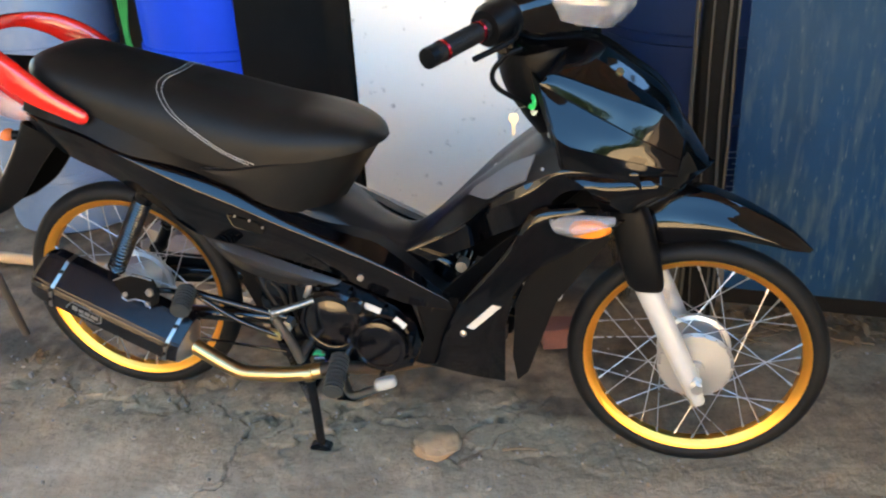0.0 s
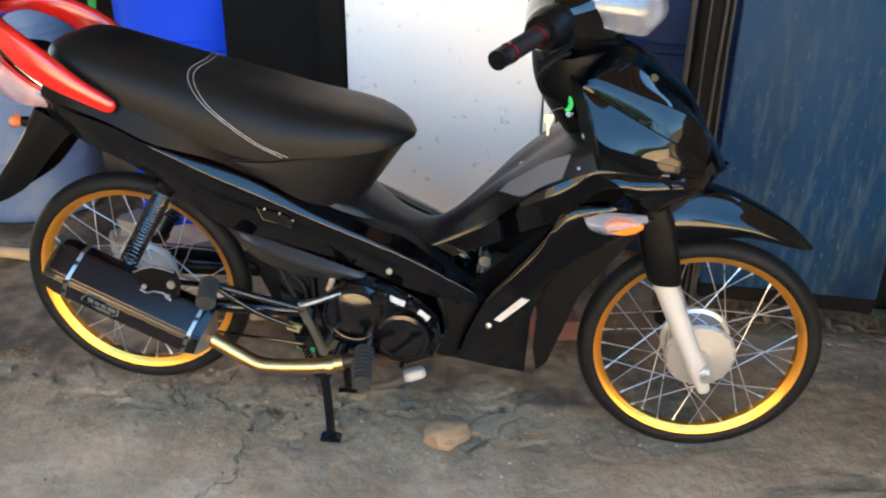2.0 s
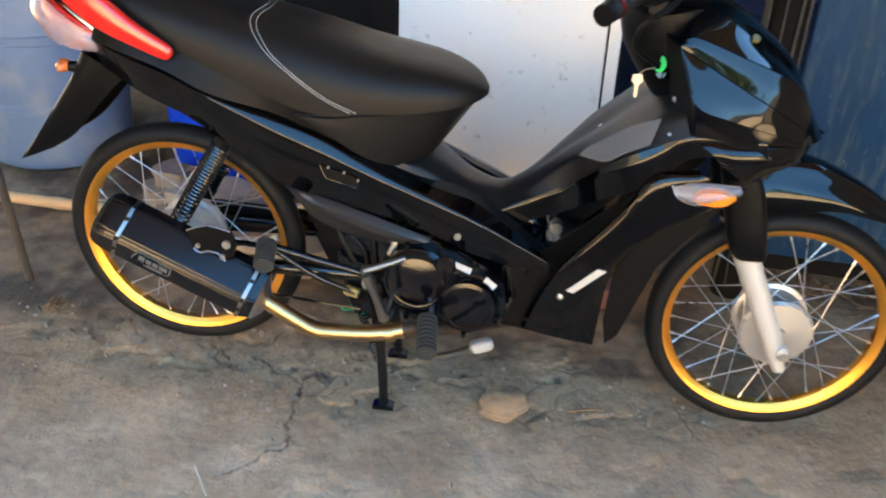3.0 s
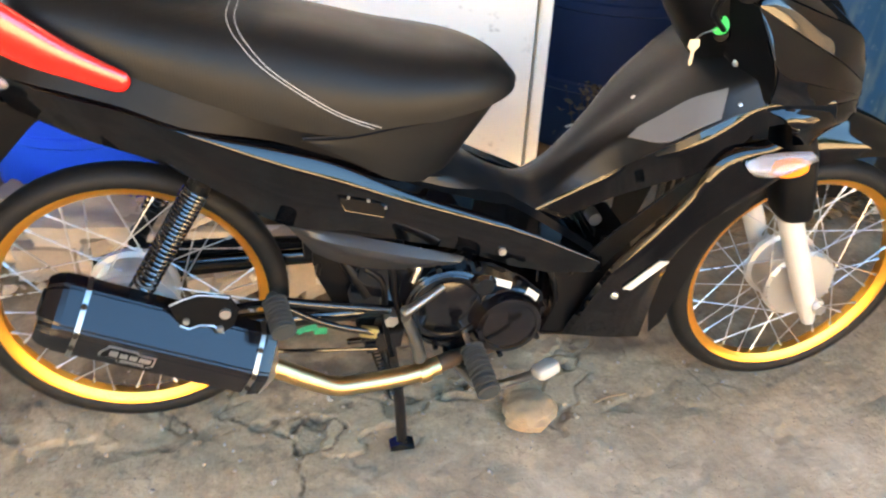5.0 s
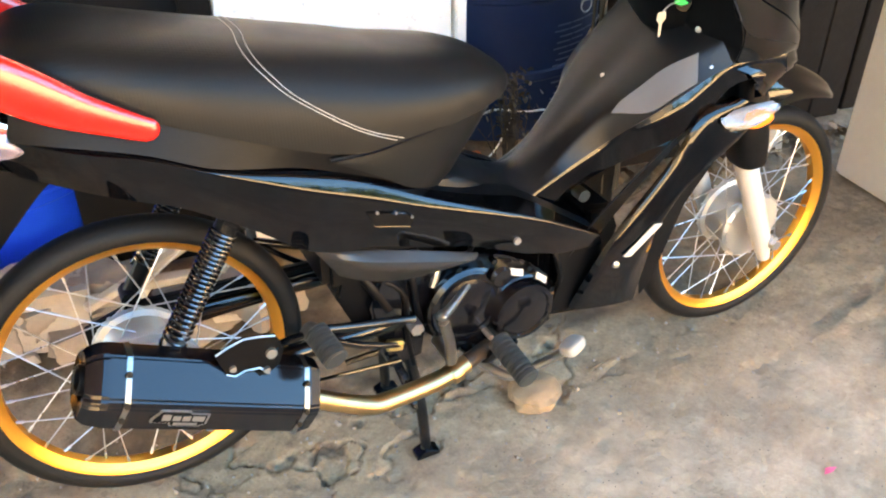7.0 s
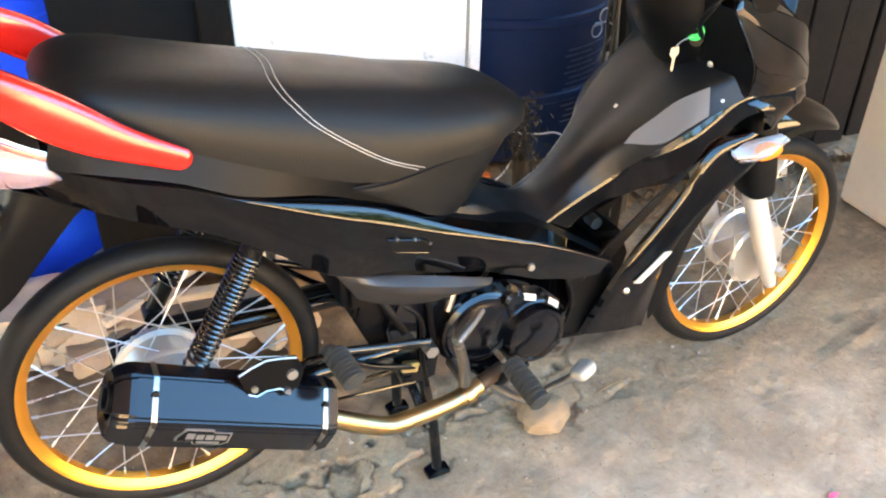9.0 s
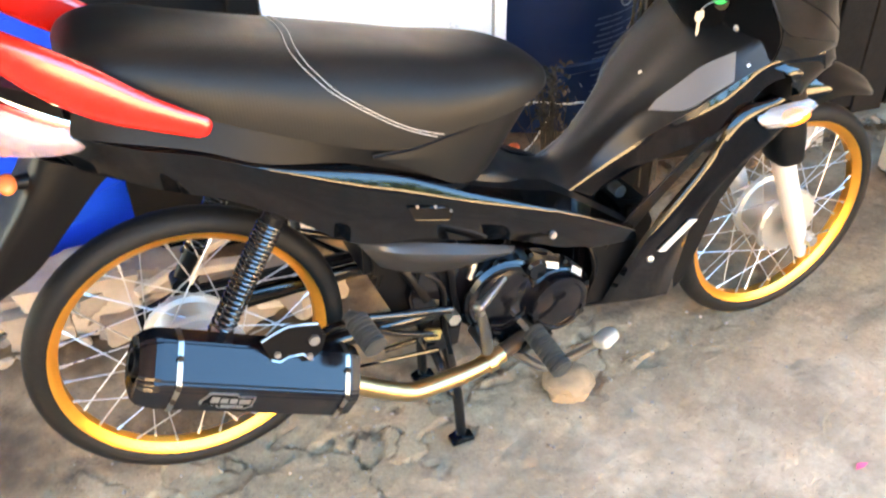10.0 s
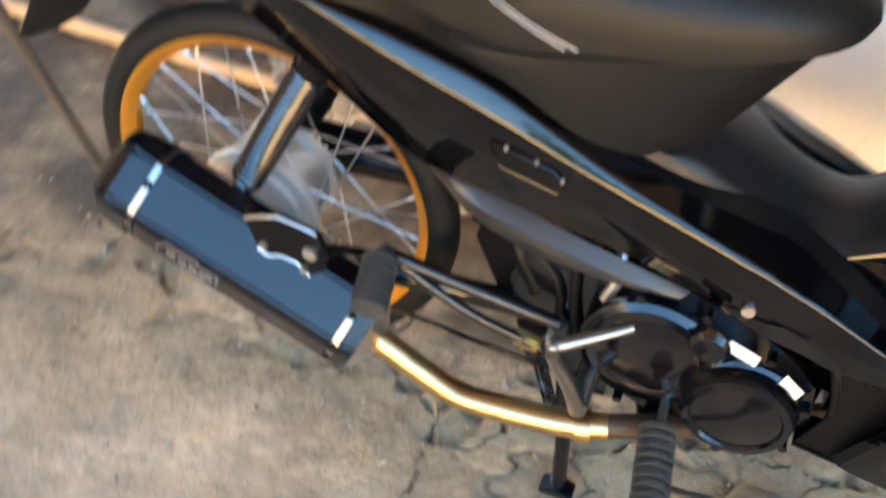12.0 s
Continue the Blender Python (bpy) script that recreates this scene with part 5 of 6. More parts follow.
for s in (-1, 1):
    bm = B()
    tube(bm, [(0.42, 0.118 * s, 0.356), (0.30, 0.132 * s, 0.392), (0.225, 0.142 * s, 0.418)], 0.008, 10, 12)
    tube(bm, [(0.40, 0.115 * s, 0.305), (0.31, 0.13 * s, 0.35), (0.225, 0.142 * s, 0.415)], 0.006, 10, 12)
    stay = part("peg_stay", bm, DARKMET, bike, "black footpeg stay")
    bm = B()
    p0, p1 = Vector((0.230, 0.166 * s, 0.442)), Vector((0.242, 0.230 * s, 0.424))
    d = (p1 - p0).normalized()
    tube(bm, [Vector((0.225, 0.142 * s, 0.415)), p0, p0 + d * 0.03], 0.009, 10, 8)
    turned(bm, p0 + d * 0.008, p1 + d * 0.004, ribs(8, 0.0165, 0.0200), 14)
    part("rear_peg", bm, PEGRUB, stay, "ribbed grey rubber footpeg")
    bm = B()
    tube(bm, [(0.53, 0.09 * s, 0.232), (0.545, 0.15 * s, 0.245), (0.553, 0.182 * s, 0.292)], 0.010, 10, 12)
    bar = part("footpeg_bar", bm, DARKMET, bike, "bent black footpeg bar")
    bm = B()
    p0, p1 = Vector((0.551, 0.176 * s, 0.305)), Vector((0.561, 0.262 * s, 0.283))
    d = (p1 - p0).normalized()
    turned(bm, p0, p1 + d * 0.006, ribs(9, 0.0165, 0.0205), 14)
    part("front_peg", bm, PEGRUB, bar, "ribbed grey rubber footpeg")
bm = B()
tube(bm, [(0.53, -0.12, 0.235), (0.57, -0.19, 0.225), (0.62, -0.215, 0.255), (0.652, -0.234, 0.284)], 0.0085, 10, 20)
pedal = part("brake_pedal", bm, DULL, bike, "steel rear brake pedal")
bm = B()
bmesh.ops.create_icosphere(bm, subdivisions=3, radius=1.0)
for p in bm.verts:
    p.co = pose(0, 0, 0, -20, -10, 20) @ Vector([math.copysign(abs(c) ** 0.6, c) * h for c, h in zip(p.co, (0.023, 0.018, 0.012))])
bmesh.ops.translate(bm, verts=bm.verts, vec=(0.664, -0.239, 0.296))
part("pedal_pad", bm, PADWHITE, pedal, "bright polished pedal pad")
bm = B()
tube(bm, [(0.463, -0.118, 0.297), (0.463, -0.178, 0.297)], 0.011, 14)
tube(bm, [(0.463, -0.172, 0.288), (0.452, -0.188, 0.345), (0.432, -0.206, 0.408)], (0.0105, 0.0085), 12, 14)
kick = part("kick_starter", bm, DULL, bike, "chromed kick starter arm")
bm = B()
turned(bm, Vector((0.432, -0.196, 0.414)), Vector((0.431, -0.214, 0.423)), [(0, 0.004), (0, 0.0088), (0.4, 0.0092), (0.75, 0.0072), (0.95, 0.003), (1.0, 0.0005)], 14)
tube(bm, [(0.432, -0.205, 0.418), (0.466, -0.182, 0.421), (0.500, -0.158, 0.425)], (0.0080, 0.0060), 12, 12)
part("kick_pedal", bm, DULL, kick, "folded kick pedal")
bm = B()
for s in (-1, 1):
    tube(bm, [(0.425, 0.075 * s, 0.255), (0.442, 0.09 * s, 0.13), (0.449, 0.098 * s, 0.012)], 0.0105, 12, 10)
    prism(bm, [(0.425, 0.001), (0.425, 0.010), (0.445, 0.02), (0.472, 0.010), (0.472, 0.001)], 0.084 * s, 0.112 * s, 0.002)
tube(bm, [(0.428, -0.08, 0.23), (0.428, 0.08, 0.23)], 0.011, 12)
tube(bm, [(0.438, -0.088, 0.15), (0.438, 0.088, 0.15)], 0.008, 12)
tube(bm, [(0.435, 0.09, 0.12), (0.37, 0.11, 0.10)], 0.007, 8)
part("centre_stand", bm, DARKMET, bike, "black steel centre stand")
bm = B()
pts = [Vector((0.385, -0.088, 0.29)).lerp(Vector((0.435, -0.088, 0.12)), k / 180) + 0.008 * Vector((math.cos(k * 0.7), math.sin(k * 0.7), 0)) for k in range(181)]
tube(bm, pts, 0.0016, 5)
part("stand_spring", bm, DARKMET, bike, "thin stand spring")

# ---- exhaust ----
bm = B()
tube(bm, [(0.19, -0.168, 0.322), (0.225, -0.170, 0.300), (0.275, -0.170, 0.268), (0.318, -0.170, 0.246), (0.36, -0.170, 0.244), (0.44, -0.168, 0.249), (0.50, -0.160, 0.258)], 0.0165, 18, 36)
pipe = part("exhaust_pipe", bm, PIPE, bike, "heat-tinted golden steel exhaust pipe")
bm = B()
tube(bm, [(0.47, -0.165, 0.253), (0.53, -0.150, 0.262), (0.60, -0.10, 0.235), (0.72, -0.03, 0.225), (0.84, 0.0, 0.25), (0.86, 0.0, 0.31)], 0.0145, 16, 30)
part("header_pipe", bm, material("rusty_header", (0.05, 0.032, 0.02), 0.55, metal=0.4, vary=0.4, scale=20), pipe, "browned header pipe")
bm = B()
tube(bm, [(0.465, -0.166, 0.251), (0.482, -0.164, 0.254)], 0.0195, 16)
part("pipe_collar", bm, PIPE, pipe)
AX = (Vector((0.208, -0.168, 0.330)) - Vector((-0.075, -0.166, 0.464)))
ax = AX.normalized()
upn = Vector((0, 1, 0)).cross(ax) * -1
upn = upn if upn.z > 0 else -upn
m0 = Vector((-0.075, -0.166, 0.464))
SECT = [(0.047, 0.020), (0.046, -0.012), (0.004, -0.0540), (-0.008, -0.0572), (-0.052, -0.045), (-0.055, 0.020), (-0.018, 0.048), (0.022, 0.048)]


def muffler_ring(t, k, shift=0.0):
    return [m0 + ax * t + upn * (n * k + shift) + Vector((0, v * k, 0)) for n, v in SECT]


bm = B()
L = AX.length
strip(bm, [muffler_ring(0.005, 1.0), muffler_ring(L - 0.01, 1.0), muffler_ring(L + 0.006, 0.93)])
bmesh.ops.bevel(bm, geom=[e for e in bm.edges if abs((e.verts[0].co - e.verts[1].co).normalized().dot(ax)) > 0.9], offset=0.003, segments=2, affect="EDGES")
muf = part("muffler", bm, MUFFLER, bike, "black angular aftermarket muffler", False)
bm = B()
strip(bm, [muffler_ring(0.006, 1.0), muffler_ring(-0.004, 0.985), muffler_ring(-0.016, 0.92, -0.002), muffler_ring(-0.024, 0.80, -0.004), muffler_ring(-0.021, 0.50, -0.004), muffler_ring(0.004, 0.42, -0.004)])
bmesh.ops.bevel(bm, geom=[e for e in bm.edges if abs((e.verts[0].co - e.verts[1].co).normalized().dot(ax)) > 0.6], offset=0.005, segments=2, affect="EDGES")
part("end_cap", bm, MUFFLER, muf, "black tapered end cap with a round outlet", False)
bm = B()
p = m0 - ax * 0.010 - upn * 0.004
lathe(bm, [(0.016, 0.0), (0.021, 0.0), (0.021, 0.016), (0.019, 0.018), (0.016, 0.016)], 20, "Z", closed=True)
bmesh.ops.transform(bm, verts=bm.verts, matrix=Matrix.Translation(p) @ (-ax).to_track_quat("Z", "Y").to_matrix().to_4x4())
part("outlet", bm, SATIN, muf, "round black outlet")
bm = B()
strip(bm, [muffler_ring(L + 0.0, 0.93), muffler_ring(L + 0.012, 0.75, -0.012), muffler_ring(L + 0.026, 0.36, -0.02)])
part("front_cone", bm, STEEL, muf, "steel inlet cone")
for t in (0.030, L - 0.018):
    bm = B()
    strip(bm, [muffler_ring(t - 0.0038, 1.0), muffler_ring(t - 0.0038, 1.022), muffler_ring(t + 0.0038, 1.022), muffler_ring(t + 0.0038, 1.0)])
    clamp = part("clamp", bm, DULL, muf, "punched bright steel clamp")
    q = m0 + ax * t
    for n, v in ((0.030, -0.0285), (-0.002, -0.0560), (-0.030, -0.0505)):
        bm = B()
        c = q + upn * n + Vector((0, v, 0))
        tube(bm, [c, c + Vector((0, -0.006, 0.002))], 0.0075 if n > 0.03 else 0.0042, 12)
        part("rivet", bm, STEEL if n > 0.03 else SATIN, clamp)
# badge plate, its lettering left as plain bars
bm = B()
c = m0 + ax * 0.108 - upn * 0.021 + Vector((0, -0.0545, 0))
tilt = (Vector((0, 0.010, 0)) - upn * 0.050).normalized()
out = ax.cross(tilt).normalized()
out = out if out.y < 0 else -out


def badge_pt(a, b, h):
    return c + ax * a - tilt * b * -1 * -1 + out * h


def badge_plate(outline, h0, h1):
    b = B()
    lo = [b.verts.new(badge_pt(a, q, h0)) for a, q in outline]
    hi = [b.verts.new(badge_pt(a, q, h1)) for a, q in outline]
    b.faces.new(hi)
    for k in range(len(lo)):
        b.faces.new((lo[k], lo[(k + 1) % len(lo)], hi[(k + 1) % len(lo)], hi[k]))
    return b


shape = [(-0.040, -0.004), (-0.030, 0.014), (0.012, 0.014), (0.014, 0.010), (0.040, 0.010), (0.040, -0.010), (0.030, -0.016), (-0.012, -0.016), (-0.014, -0.010), (-0.040, -0.010)]
badge = part("badge", badge_plate(shape, -0.004, 0.0015), STEEL, muf, "silver badge plate with unreadable lettering", False)
part("badge_face", badge_plate([(a * 0.93, b * 0.88) for a, b in shape], 0.001, 0.0022), SATIN, badge, "dark badge face", False)
for k, (a0, a1, b0, b1) in enumerate(((-0.026, -0.014, -0.004, 0.008), (-0.011, 0.0, -0.004, 0.006), (0.003, 0.014, -0.004, 0.006), (0.017, 0.034, -0.004, 0.006), (-0.008, 0.026, -0.012, -0.008))):
    part("badge_bar", badge_plate([(a0, b0), (a1, b0), (a1, b1), (a0, b1)], 0.002, 0.003), STEEL, badge, "", False)
# carbon-look hanger over the muffler
bm = B()
prism(bm, [(0.078, 0.462), (0.122, 0.478), (0.168, 0.468), (0.178, 0.440), (0.168, 0.412), (0.152, 0.402), (0.138, 0.418), (0.118, 0.422), (0.102, 0.416), (0.09, 0.424)], -0.192, -0.184, 0.002)
hang = part("muffler_hanger", bm, SATIN, bike, "dark plate hanger with bright edges")
bm = B()
tube(bm, [(0.080, -0.1925, 0.463), (0.100, -0.1925, 0.472), (0.122, -0.1925, 0.478), (0.146, -0.1925, 0.474), (0.167, -0.1925, 0.468)], 0.0016, 6)
tube(bm, [(0.090, -0.1925, 0.424), (0.102, -0.1925, 0.416), (0.118, -0.1925, 0.421), (0.138, -0.1925, 0.418), (0.152, -0.1925, 0.402)], 0.0016, 6)
part("hanger_edge", bm, STEEL, hang, "bright bare metal edge")
bm = B()
tube(bm, [(0.165, -0.19, 0.445), (0.19, -0.165, 0.43), (0.235, -0.142, 0.412)], 0.006, 8, 8)
part("hanger_arm", bm, DARKMET, hang)
for u, w in ((0.158, 0.440), (0.100, 0.432), (0.148, 0.412)):
    bm = B()
    tube(bm, [(u, -0.190, w), (u, -0.197, w)], 0.0085 if w > 0.435 else 0.005, 10)
    part("hanger_bolt", bm, STEEL, hang)

# ---- small bolts on the leg shield ----
for (u, v, w), (a, b, c), r in (((0.8546, 0.0036, 0.6643), (-0.637, 0.0, 0.771), 0.0065), ((0.8364, 0.0065, 0.6487), (-0.663, 0.0, 0.748), 0.003),
                                ((0.9693, -0.0926, 0.7617), (-0.909, -0.416, 0.029), 0.006), ((0.806, -0.1555, 0.370), (-0.3, -0.95, 0.1), 0.007), ((0.9626, -0.1422, 0.7142), (-0.415, -0.577, 0.703), 0.0045)):
    bm = B()
    p, d = Vector((u, v, w)), Vector((a, b, c))
    turned(bm, p - d * 0.003, p + d * 0.004, [(0, r), (0.5, r), (0.85, r * 0.85), (1.0, r * 0.45)], 14)
    part("shield_bolt", bm, STEEL, bike, "small bright bolt")

# ---- stickers on the fairing ----
bm = B()
pts = [(0.815, -0.1640, 0.389), (0.830, -0.1650, 0.386), (0.886, -0.1725, 0.444), (0.869, -0.1720, 0.447)]
f = [bm.verts.new(q) for q in pts] + [bm.verts.new((q[0], q[1] + 0.003, q[2])) for q in pts]
for q in ((0, 1, 2, 3), (7, 6, 5, 4), (0, 4, 5, 1), (1, 5, 6, 2), (2, 6, 7, 3), (3, 7, 4, 0)):
    bm.faces.new([f[k] for k in q])
part("white_sticker", bm, WHITE, bike, "slanted white fairing sticker", False)

# ---- clutter on the ground ----
def at_bike(u, v, w=0.0):
    return Vector((-0.7347, 1.7364, 0)) + Matrix.Rotation(radians(-12.33), 3, "Z") @ Vector((u, v, w))


def rough_block(size, seed, amount=0.25, cuts=9, ball=False):
    """A broken lump: a box or ball with an uneven skin."""
    bm = B()
    if ball:
        bmesh.ops.create_icosphere(bm, subdivisions=4, radius=0.5)
    else:
        bmesh.ops.create_cube(bm, size=1.0)
        bmesh.ops.subdivide_edges(bm, edges=bm.edges[:], cuts=cuts, use_grid_fill=True)
    for v in bm.verts:
        p = v.co * 2.2 + Vector((seed * 3.7, seed, 0))
        k = 1 + amount * noise.noise(p) + 0.45 * amount * noise.noise(p * 3.1) + 0.22 * amount * noise.noise(p * 8.7)
        v.co = Vector((v.co.x * size[0], v.co.y * size[1], v.co.z * size[2])) * k
    low = min(v.co.z for v in bm.verts)
    for v in bm.verts:
        v.co.z = max(v.co.z - low, 0.06 * size[2]) - 0.06 * size[2]
    return bm


def leaf(bm, c, size, rot):
    m = Matrix.Translation(c) @ rot.to_matrix().to_4x4()
    outline = [(-0.5, 0, 0), (-0.2, 0.2, 0.04), (0.15, 0.22, 0.05), (0.5, 0, 0), (0.15, -0.22, 0.05), (-0.2, -0.2, 0.04)]
    v = [bm.verts.new(m @ (Vector(q) * size)) for q in outline]
    bm.faces.new((v[0], v[1], v[2], v[3]))
    bm.faces.new((v[0], v[3], v[4], v[5]))


ob = tagged(place("stone", rough_block((0.104, 0.108, 0.058), 2.0, 0.26, ball=True), STONE), "tan rounded stone on the concrete", "stone")
ob.location = (*at_bike(0.715, -0.062)[:2], -0.006)
ob.rotation_euler[2] = radians(15)

rng = random.Random(5)
for k in range(15):
    f = k / 14
    size = (0.10 + 0.10 * rng.random(), 0.07 + 0.06 * rng.random(), 0.05 + 0.07 * rng.random())
    ob = tagged(place("rubble_block", rough_block(size, k + 0.3, 0.22), BRICK), "rough pale rubble block by the drums", "rubble", "rubble pile")
    ob.location = (-0.98 + 0.62 * f + rng.uniform(-0.05, 0.05), 2.46 - 0.36 * f + rng.uniform(-0.03, 0.10), 0.07 * (k % 2) * (0.6 if k % 4 == 1 else 0) - 0.004)
    ob.rotation_euler = (0, 0, rng.uniform(-0.6, 0.4))
for a, b, w, label in (((-0.80, 2.36, 0.10), (-0.36, 2.18, 0.12), 0.03, "weathered grey plank on the rubble"), ((-0.76, 2.30, 0.03), (-0.30, 2.05, 0.05), 0.028, "weathered grey plank on the rubble"), ((-0.70, 2.24, 0.12), (-0.42, 2.30, 0.15), 0.022, "short pale stick on the rubble")):
    bm = B()
    a, b = Vector(a), Vector(b)
    d = b - a
    box(bm, (0, 0, 0), (d.length, w, 0.018), 0.002)
    ob = tagged(place("plank", bm, material("grey_plank", (0.42, 0.38, 0.33), 0.8, vary=0.3, scale=18, bump=0.3)), label, "plank", "planks")
    ob.matrix_world = Matrix.Translation((a + b) / 2) @ d.to_track_quat("X", "Z").to_matrix().to_4x4()

bm = B()
a, b = Vector((-2.1, 2.80, 0.018)), Vector((-0.80, 2.40, 0.022))
rings = []
for k in range(40):
    f = k / 39
    node = 0.0025 if k % 7 == 3 else 0.0
    rings.append((f, 0.0185 + node))
d = (b - a).normalized()
s1 = d.orthogonal().normalized()
s2 = d.cross(s1)
strip(bm, [[a.lerp(b, f) + r * (math.cos(t) * s1 + math.sin(t) * s2) for t in (2 * math.pi * j / 12 for j in range(12))] for f, r in rings])
tagged(place("bamboo_pole", bm, BAMBOO), "dry tan bamboo pole lying on the ground", "pole")
bm = B()
tube(bm, [(-1.262, 2.135, -0.006), (-1.20, 1.95, 0.375), (-1.10, 1.66, 0.97)], 0.011, 10)
tagged(place("iron_bar", bm, material("rusty_rod", (0.07, 0.055, 0.042), 0.7, vary=0.3, scale=30)), "thin dark iron rod standing slanted on the concrete", "bar")

# larger broken pieces behind the rear wheel
for size, at, rz, seed, name, label in (((0.25, 0.15, 0.14), (-0.78, 2.39, 0.0), -20, 4.2, "concrete_block", "pale broken concrete block behind the wheel"),
                                        ((0.22, 0.11, 0.06), (-0.43, 2.25, 0.0), -28, 6.1, "concrete_slab", "flat pale concrete slab on the dirt"),
                                        ((0.30, 0.09, 0.08), (-0.70, 2.66, 0.0), -12, 7.7, "concrete_slab", "long pale concrete slab by the drum")):
    ob = tagged(place(name, rough_block(size, seed, 0.2, 12), material("pale_concrete", (0.34, 0.29, 0.24), 0.9, vary=0.3, scale=18, bump=0.7, bump_scale=50)), label, "rubble")
    ob.location = at
    ob.rotation_euler[2] = radians(rz)
bm = B()
tube(bm, [(-0.66, 2.24, 0.01), (-0.56, 2.28, 0.08), (-0.42, 2.34, 0.19)], (0.012, 0.009), 8, 10)
tagged(place("pale_stick", bm, material("peeled_wood", (0.62, 0.58, 0.5), 0.7, vary=0.15, scale=20)), "pale peeled stick leaning on the rubble", "stick")
# scrap of card behind the front wheel
bm = B()
v = [bm.verts.new(q) for q in ((1.245, 1.86, 0.004), (1.335, 1.835, 0.002), (1.345, 1.85, 0.055), (1.31, 1.875, 0.09), (1.255, 1.885, 0.095), (1.238, 1.875, 0.06))]
bm.faces.new(v)
bmesh.ops.solidify(bm, geom=bm.faces[:], thickness=0.003)
tagged(place("card_scrap", bm, material("cream_card", (0.66, 0.56, 0.42), 0.8, vary=0.1, scale=15)), "torn cream card scrap leaning by the sheet", "litter")
# wire rings hanging at the drum
bm = B()
for k, (x, y, z) in enumerate(((1.00, 2.325, 0.44), (1.015, 2.322, 0.40), (0.945, 2.33, 0.47), (0.915, 2.33, 0.43))):
    pts = [Vector((x + 0.022 * math.cos(a), y, z + 0.022 * math.sin(a))) for a in (2 * math.pi * j / 20 for j in range(21))]
    tube(bm, pts, 0.0022, 6)
tube(bm, [(0.93, 2.33, 0.33), (1.03, 2.32, 0.47), (1.08, 2.31, 0.54)], 0.003, 6)
tube(bm, [(1.0, 2.325, 0.42), (0.96, 2.33, 0.45), (0.9, 2.335, 0.44)], 0.002, 6)
tagged(place("wire_coil", bm, STEEL), "loops of bare steel wire by the drum", "wire")

# green cord, rope and stones on the dirt behind
CORD = material("green_cord", (0.02, 0.30, 0.06), 0.6, vary=0.2, scale=30)
bm = B()
tube(bm, [(-2.05, 3.10, 0.006), (-1.93, 3.22, 0.012), (-1.85, 3.28, 0.006), (-1.70, 3.42, 0.006)], 0.005, 8, 20)
tagged(place("green_twine", bm, CORD), "thin green twine lying on the dirt", "twine")
bm = B()
for k in range(4):
    tube(bm, [(-1.10 + 0.012 * k, 2.96 + 0.008 * (k % 2), 1.02), (-1.09 + 0.010 * k, 2.94, 0.82), (-1.085 + 0.004 * k, 2.93, 0.70), (-1.08 + 0.008 * k, 2.93, 0.56)], 0.004, 6, 18)
tagged(place("green_rope", bm, CORD), "green rope strands hanging between the drums", "rope")
rng = random.Random(21)
bm = B()
for k in range(80):
    x = rng.uniform(-2.4, -1.55) if k % 2 else rng.uniform(-1.0, -0.55)
    y = rng.uniform(2.85, 4.0) if k % 2 else rng.uniform(2.3, 2.62)
    r = rng.uniform(0.006, 0.022)
    bmesh.ops.create_icosphere(bm, subdivisions=1, radius=r, matrix=Matrix.Translation((x, y, r * 0.4)) @ Euler((rng.random(), rng.random(), rng.random() * 6)).to_matrix().to_4x4() @ Matrix.Diagonal((1.3, 0.9, 0.7, 1)))
for v in bm.verts:
    v.co += 0.009 * Vector((noise.noise(v.co * 40), noise.noise(v.co * 40 + Vector((9, 0, 0))), noise.noise(v.co * 40 + Vector((0, 9, 0)))))
tagged(place("loose_stones", bm, BRICK, smooth=False), "loose stones and crumbs on the dirt", "stones", kind="stuff")

bm = B()
tube(bm, [(-0.706, 1.378, 0.003), (-0.671, 1.292, 0.004)], 0.0014, 6)
tagged(place("straw", bm, material("pale_straw", (0.6, 0.55, 0.45), 0.7)), "thin pale straw on the concrete", "straw")
rng = random.Random(8)
bm = B()
for k in range(26):
    leaf(bm, Vector((-1.152, 1.976, 0.0)) + Vector((rng.gauss(0, 0.014), rng.gauss(0, 0.014), 0.006 + rng.random() * 0.018)), rng.uniform(0.015, 0.03), Euler((rng.uniform(-1, 1), rng.uniform(-1, 1), rng.uniform(0, 6))))
tagged(place("leaf_clump", bm, LEAFDRY), "small clump of dry leaves on the concrete", "leaf clump")

# twig, wrapper, scraps
bm = B()
tube(bm, [at_bike(0.86, -0.05, 0.004), at_bike(0.90, -0.04, 0.006), at_bike(0.94, -0.035, 0.004)], (0.0022, 0.0014), 6, 8)
tagged(place("twig", bm, LEAFDRY), "thin dry twig on the concrete", "twig")
bm = B()
p = at_bike(1.112, -0.483)
for k, (x, y, z) in enumerate(((-0.016, 0, 0.002), (-0.004, 0.007, 0.006), (0.008, 0.004, 0.003), (0.014, -0.006, 0.007), (0.0, -0.006, 0.002))):
    bm.verts.new(p + Vector((x, y, z)))
bm.verts.ensure_lookup_table()
bm.faces.new(bm.verts[:5])
bmesh.ops.solidify(bm, geom=bm.faces[:], thickness=0.0008)
tagged(place("wrapper_scrap", bm, PINK), "crumpled pink wrapper scrap on the concrete", "litter")
bm = B()
for k in range(3):
    q = Vector((-0.40 + 0.02 * k, 1.945 - 0.008 * k, 0.004 + 0.008 * (k % 2)))
    box(bm, q, (0.03, 0.016, 0.006), 0.002, pose(0, 0, 0, 10 * k, 14 - 9 * k, 30 - 25 * k))
tagged(place("green_scrap", bm, material("green_plastic", (0.02, 0.4, 0.18), 0.4, vary=0.1)), "small green plastic scrap on the dirt", "litter")
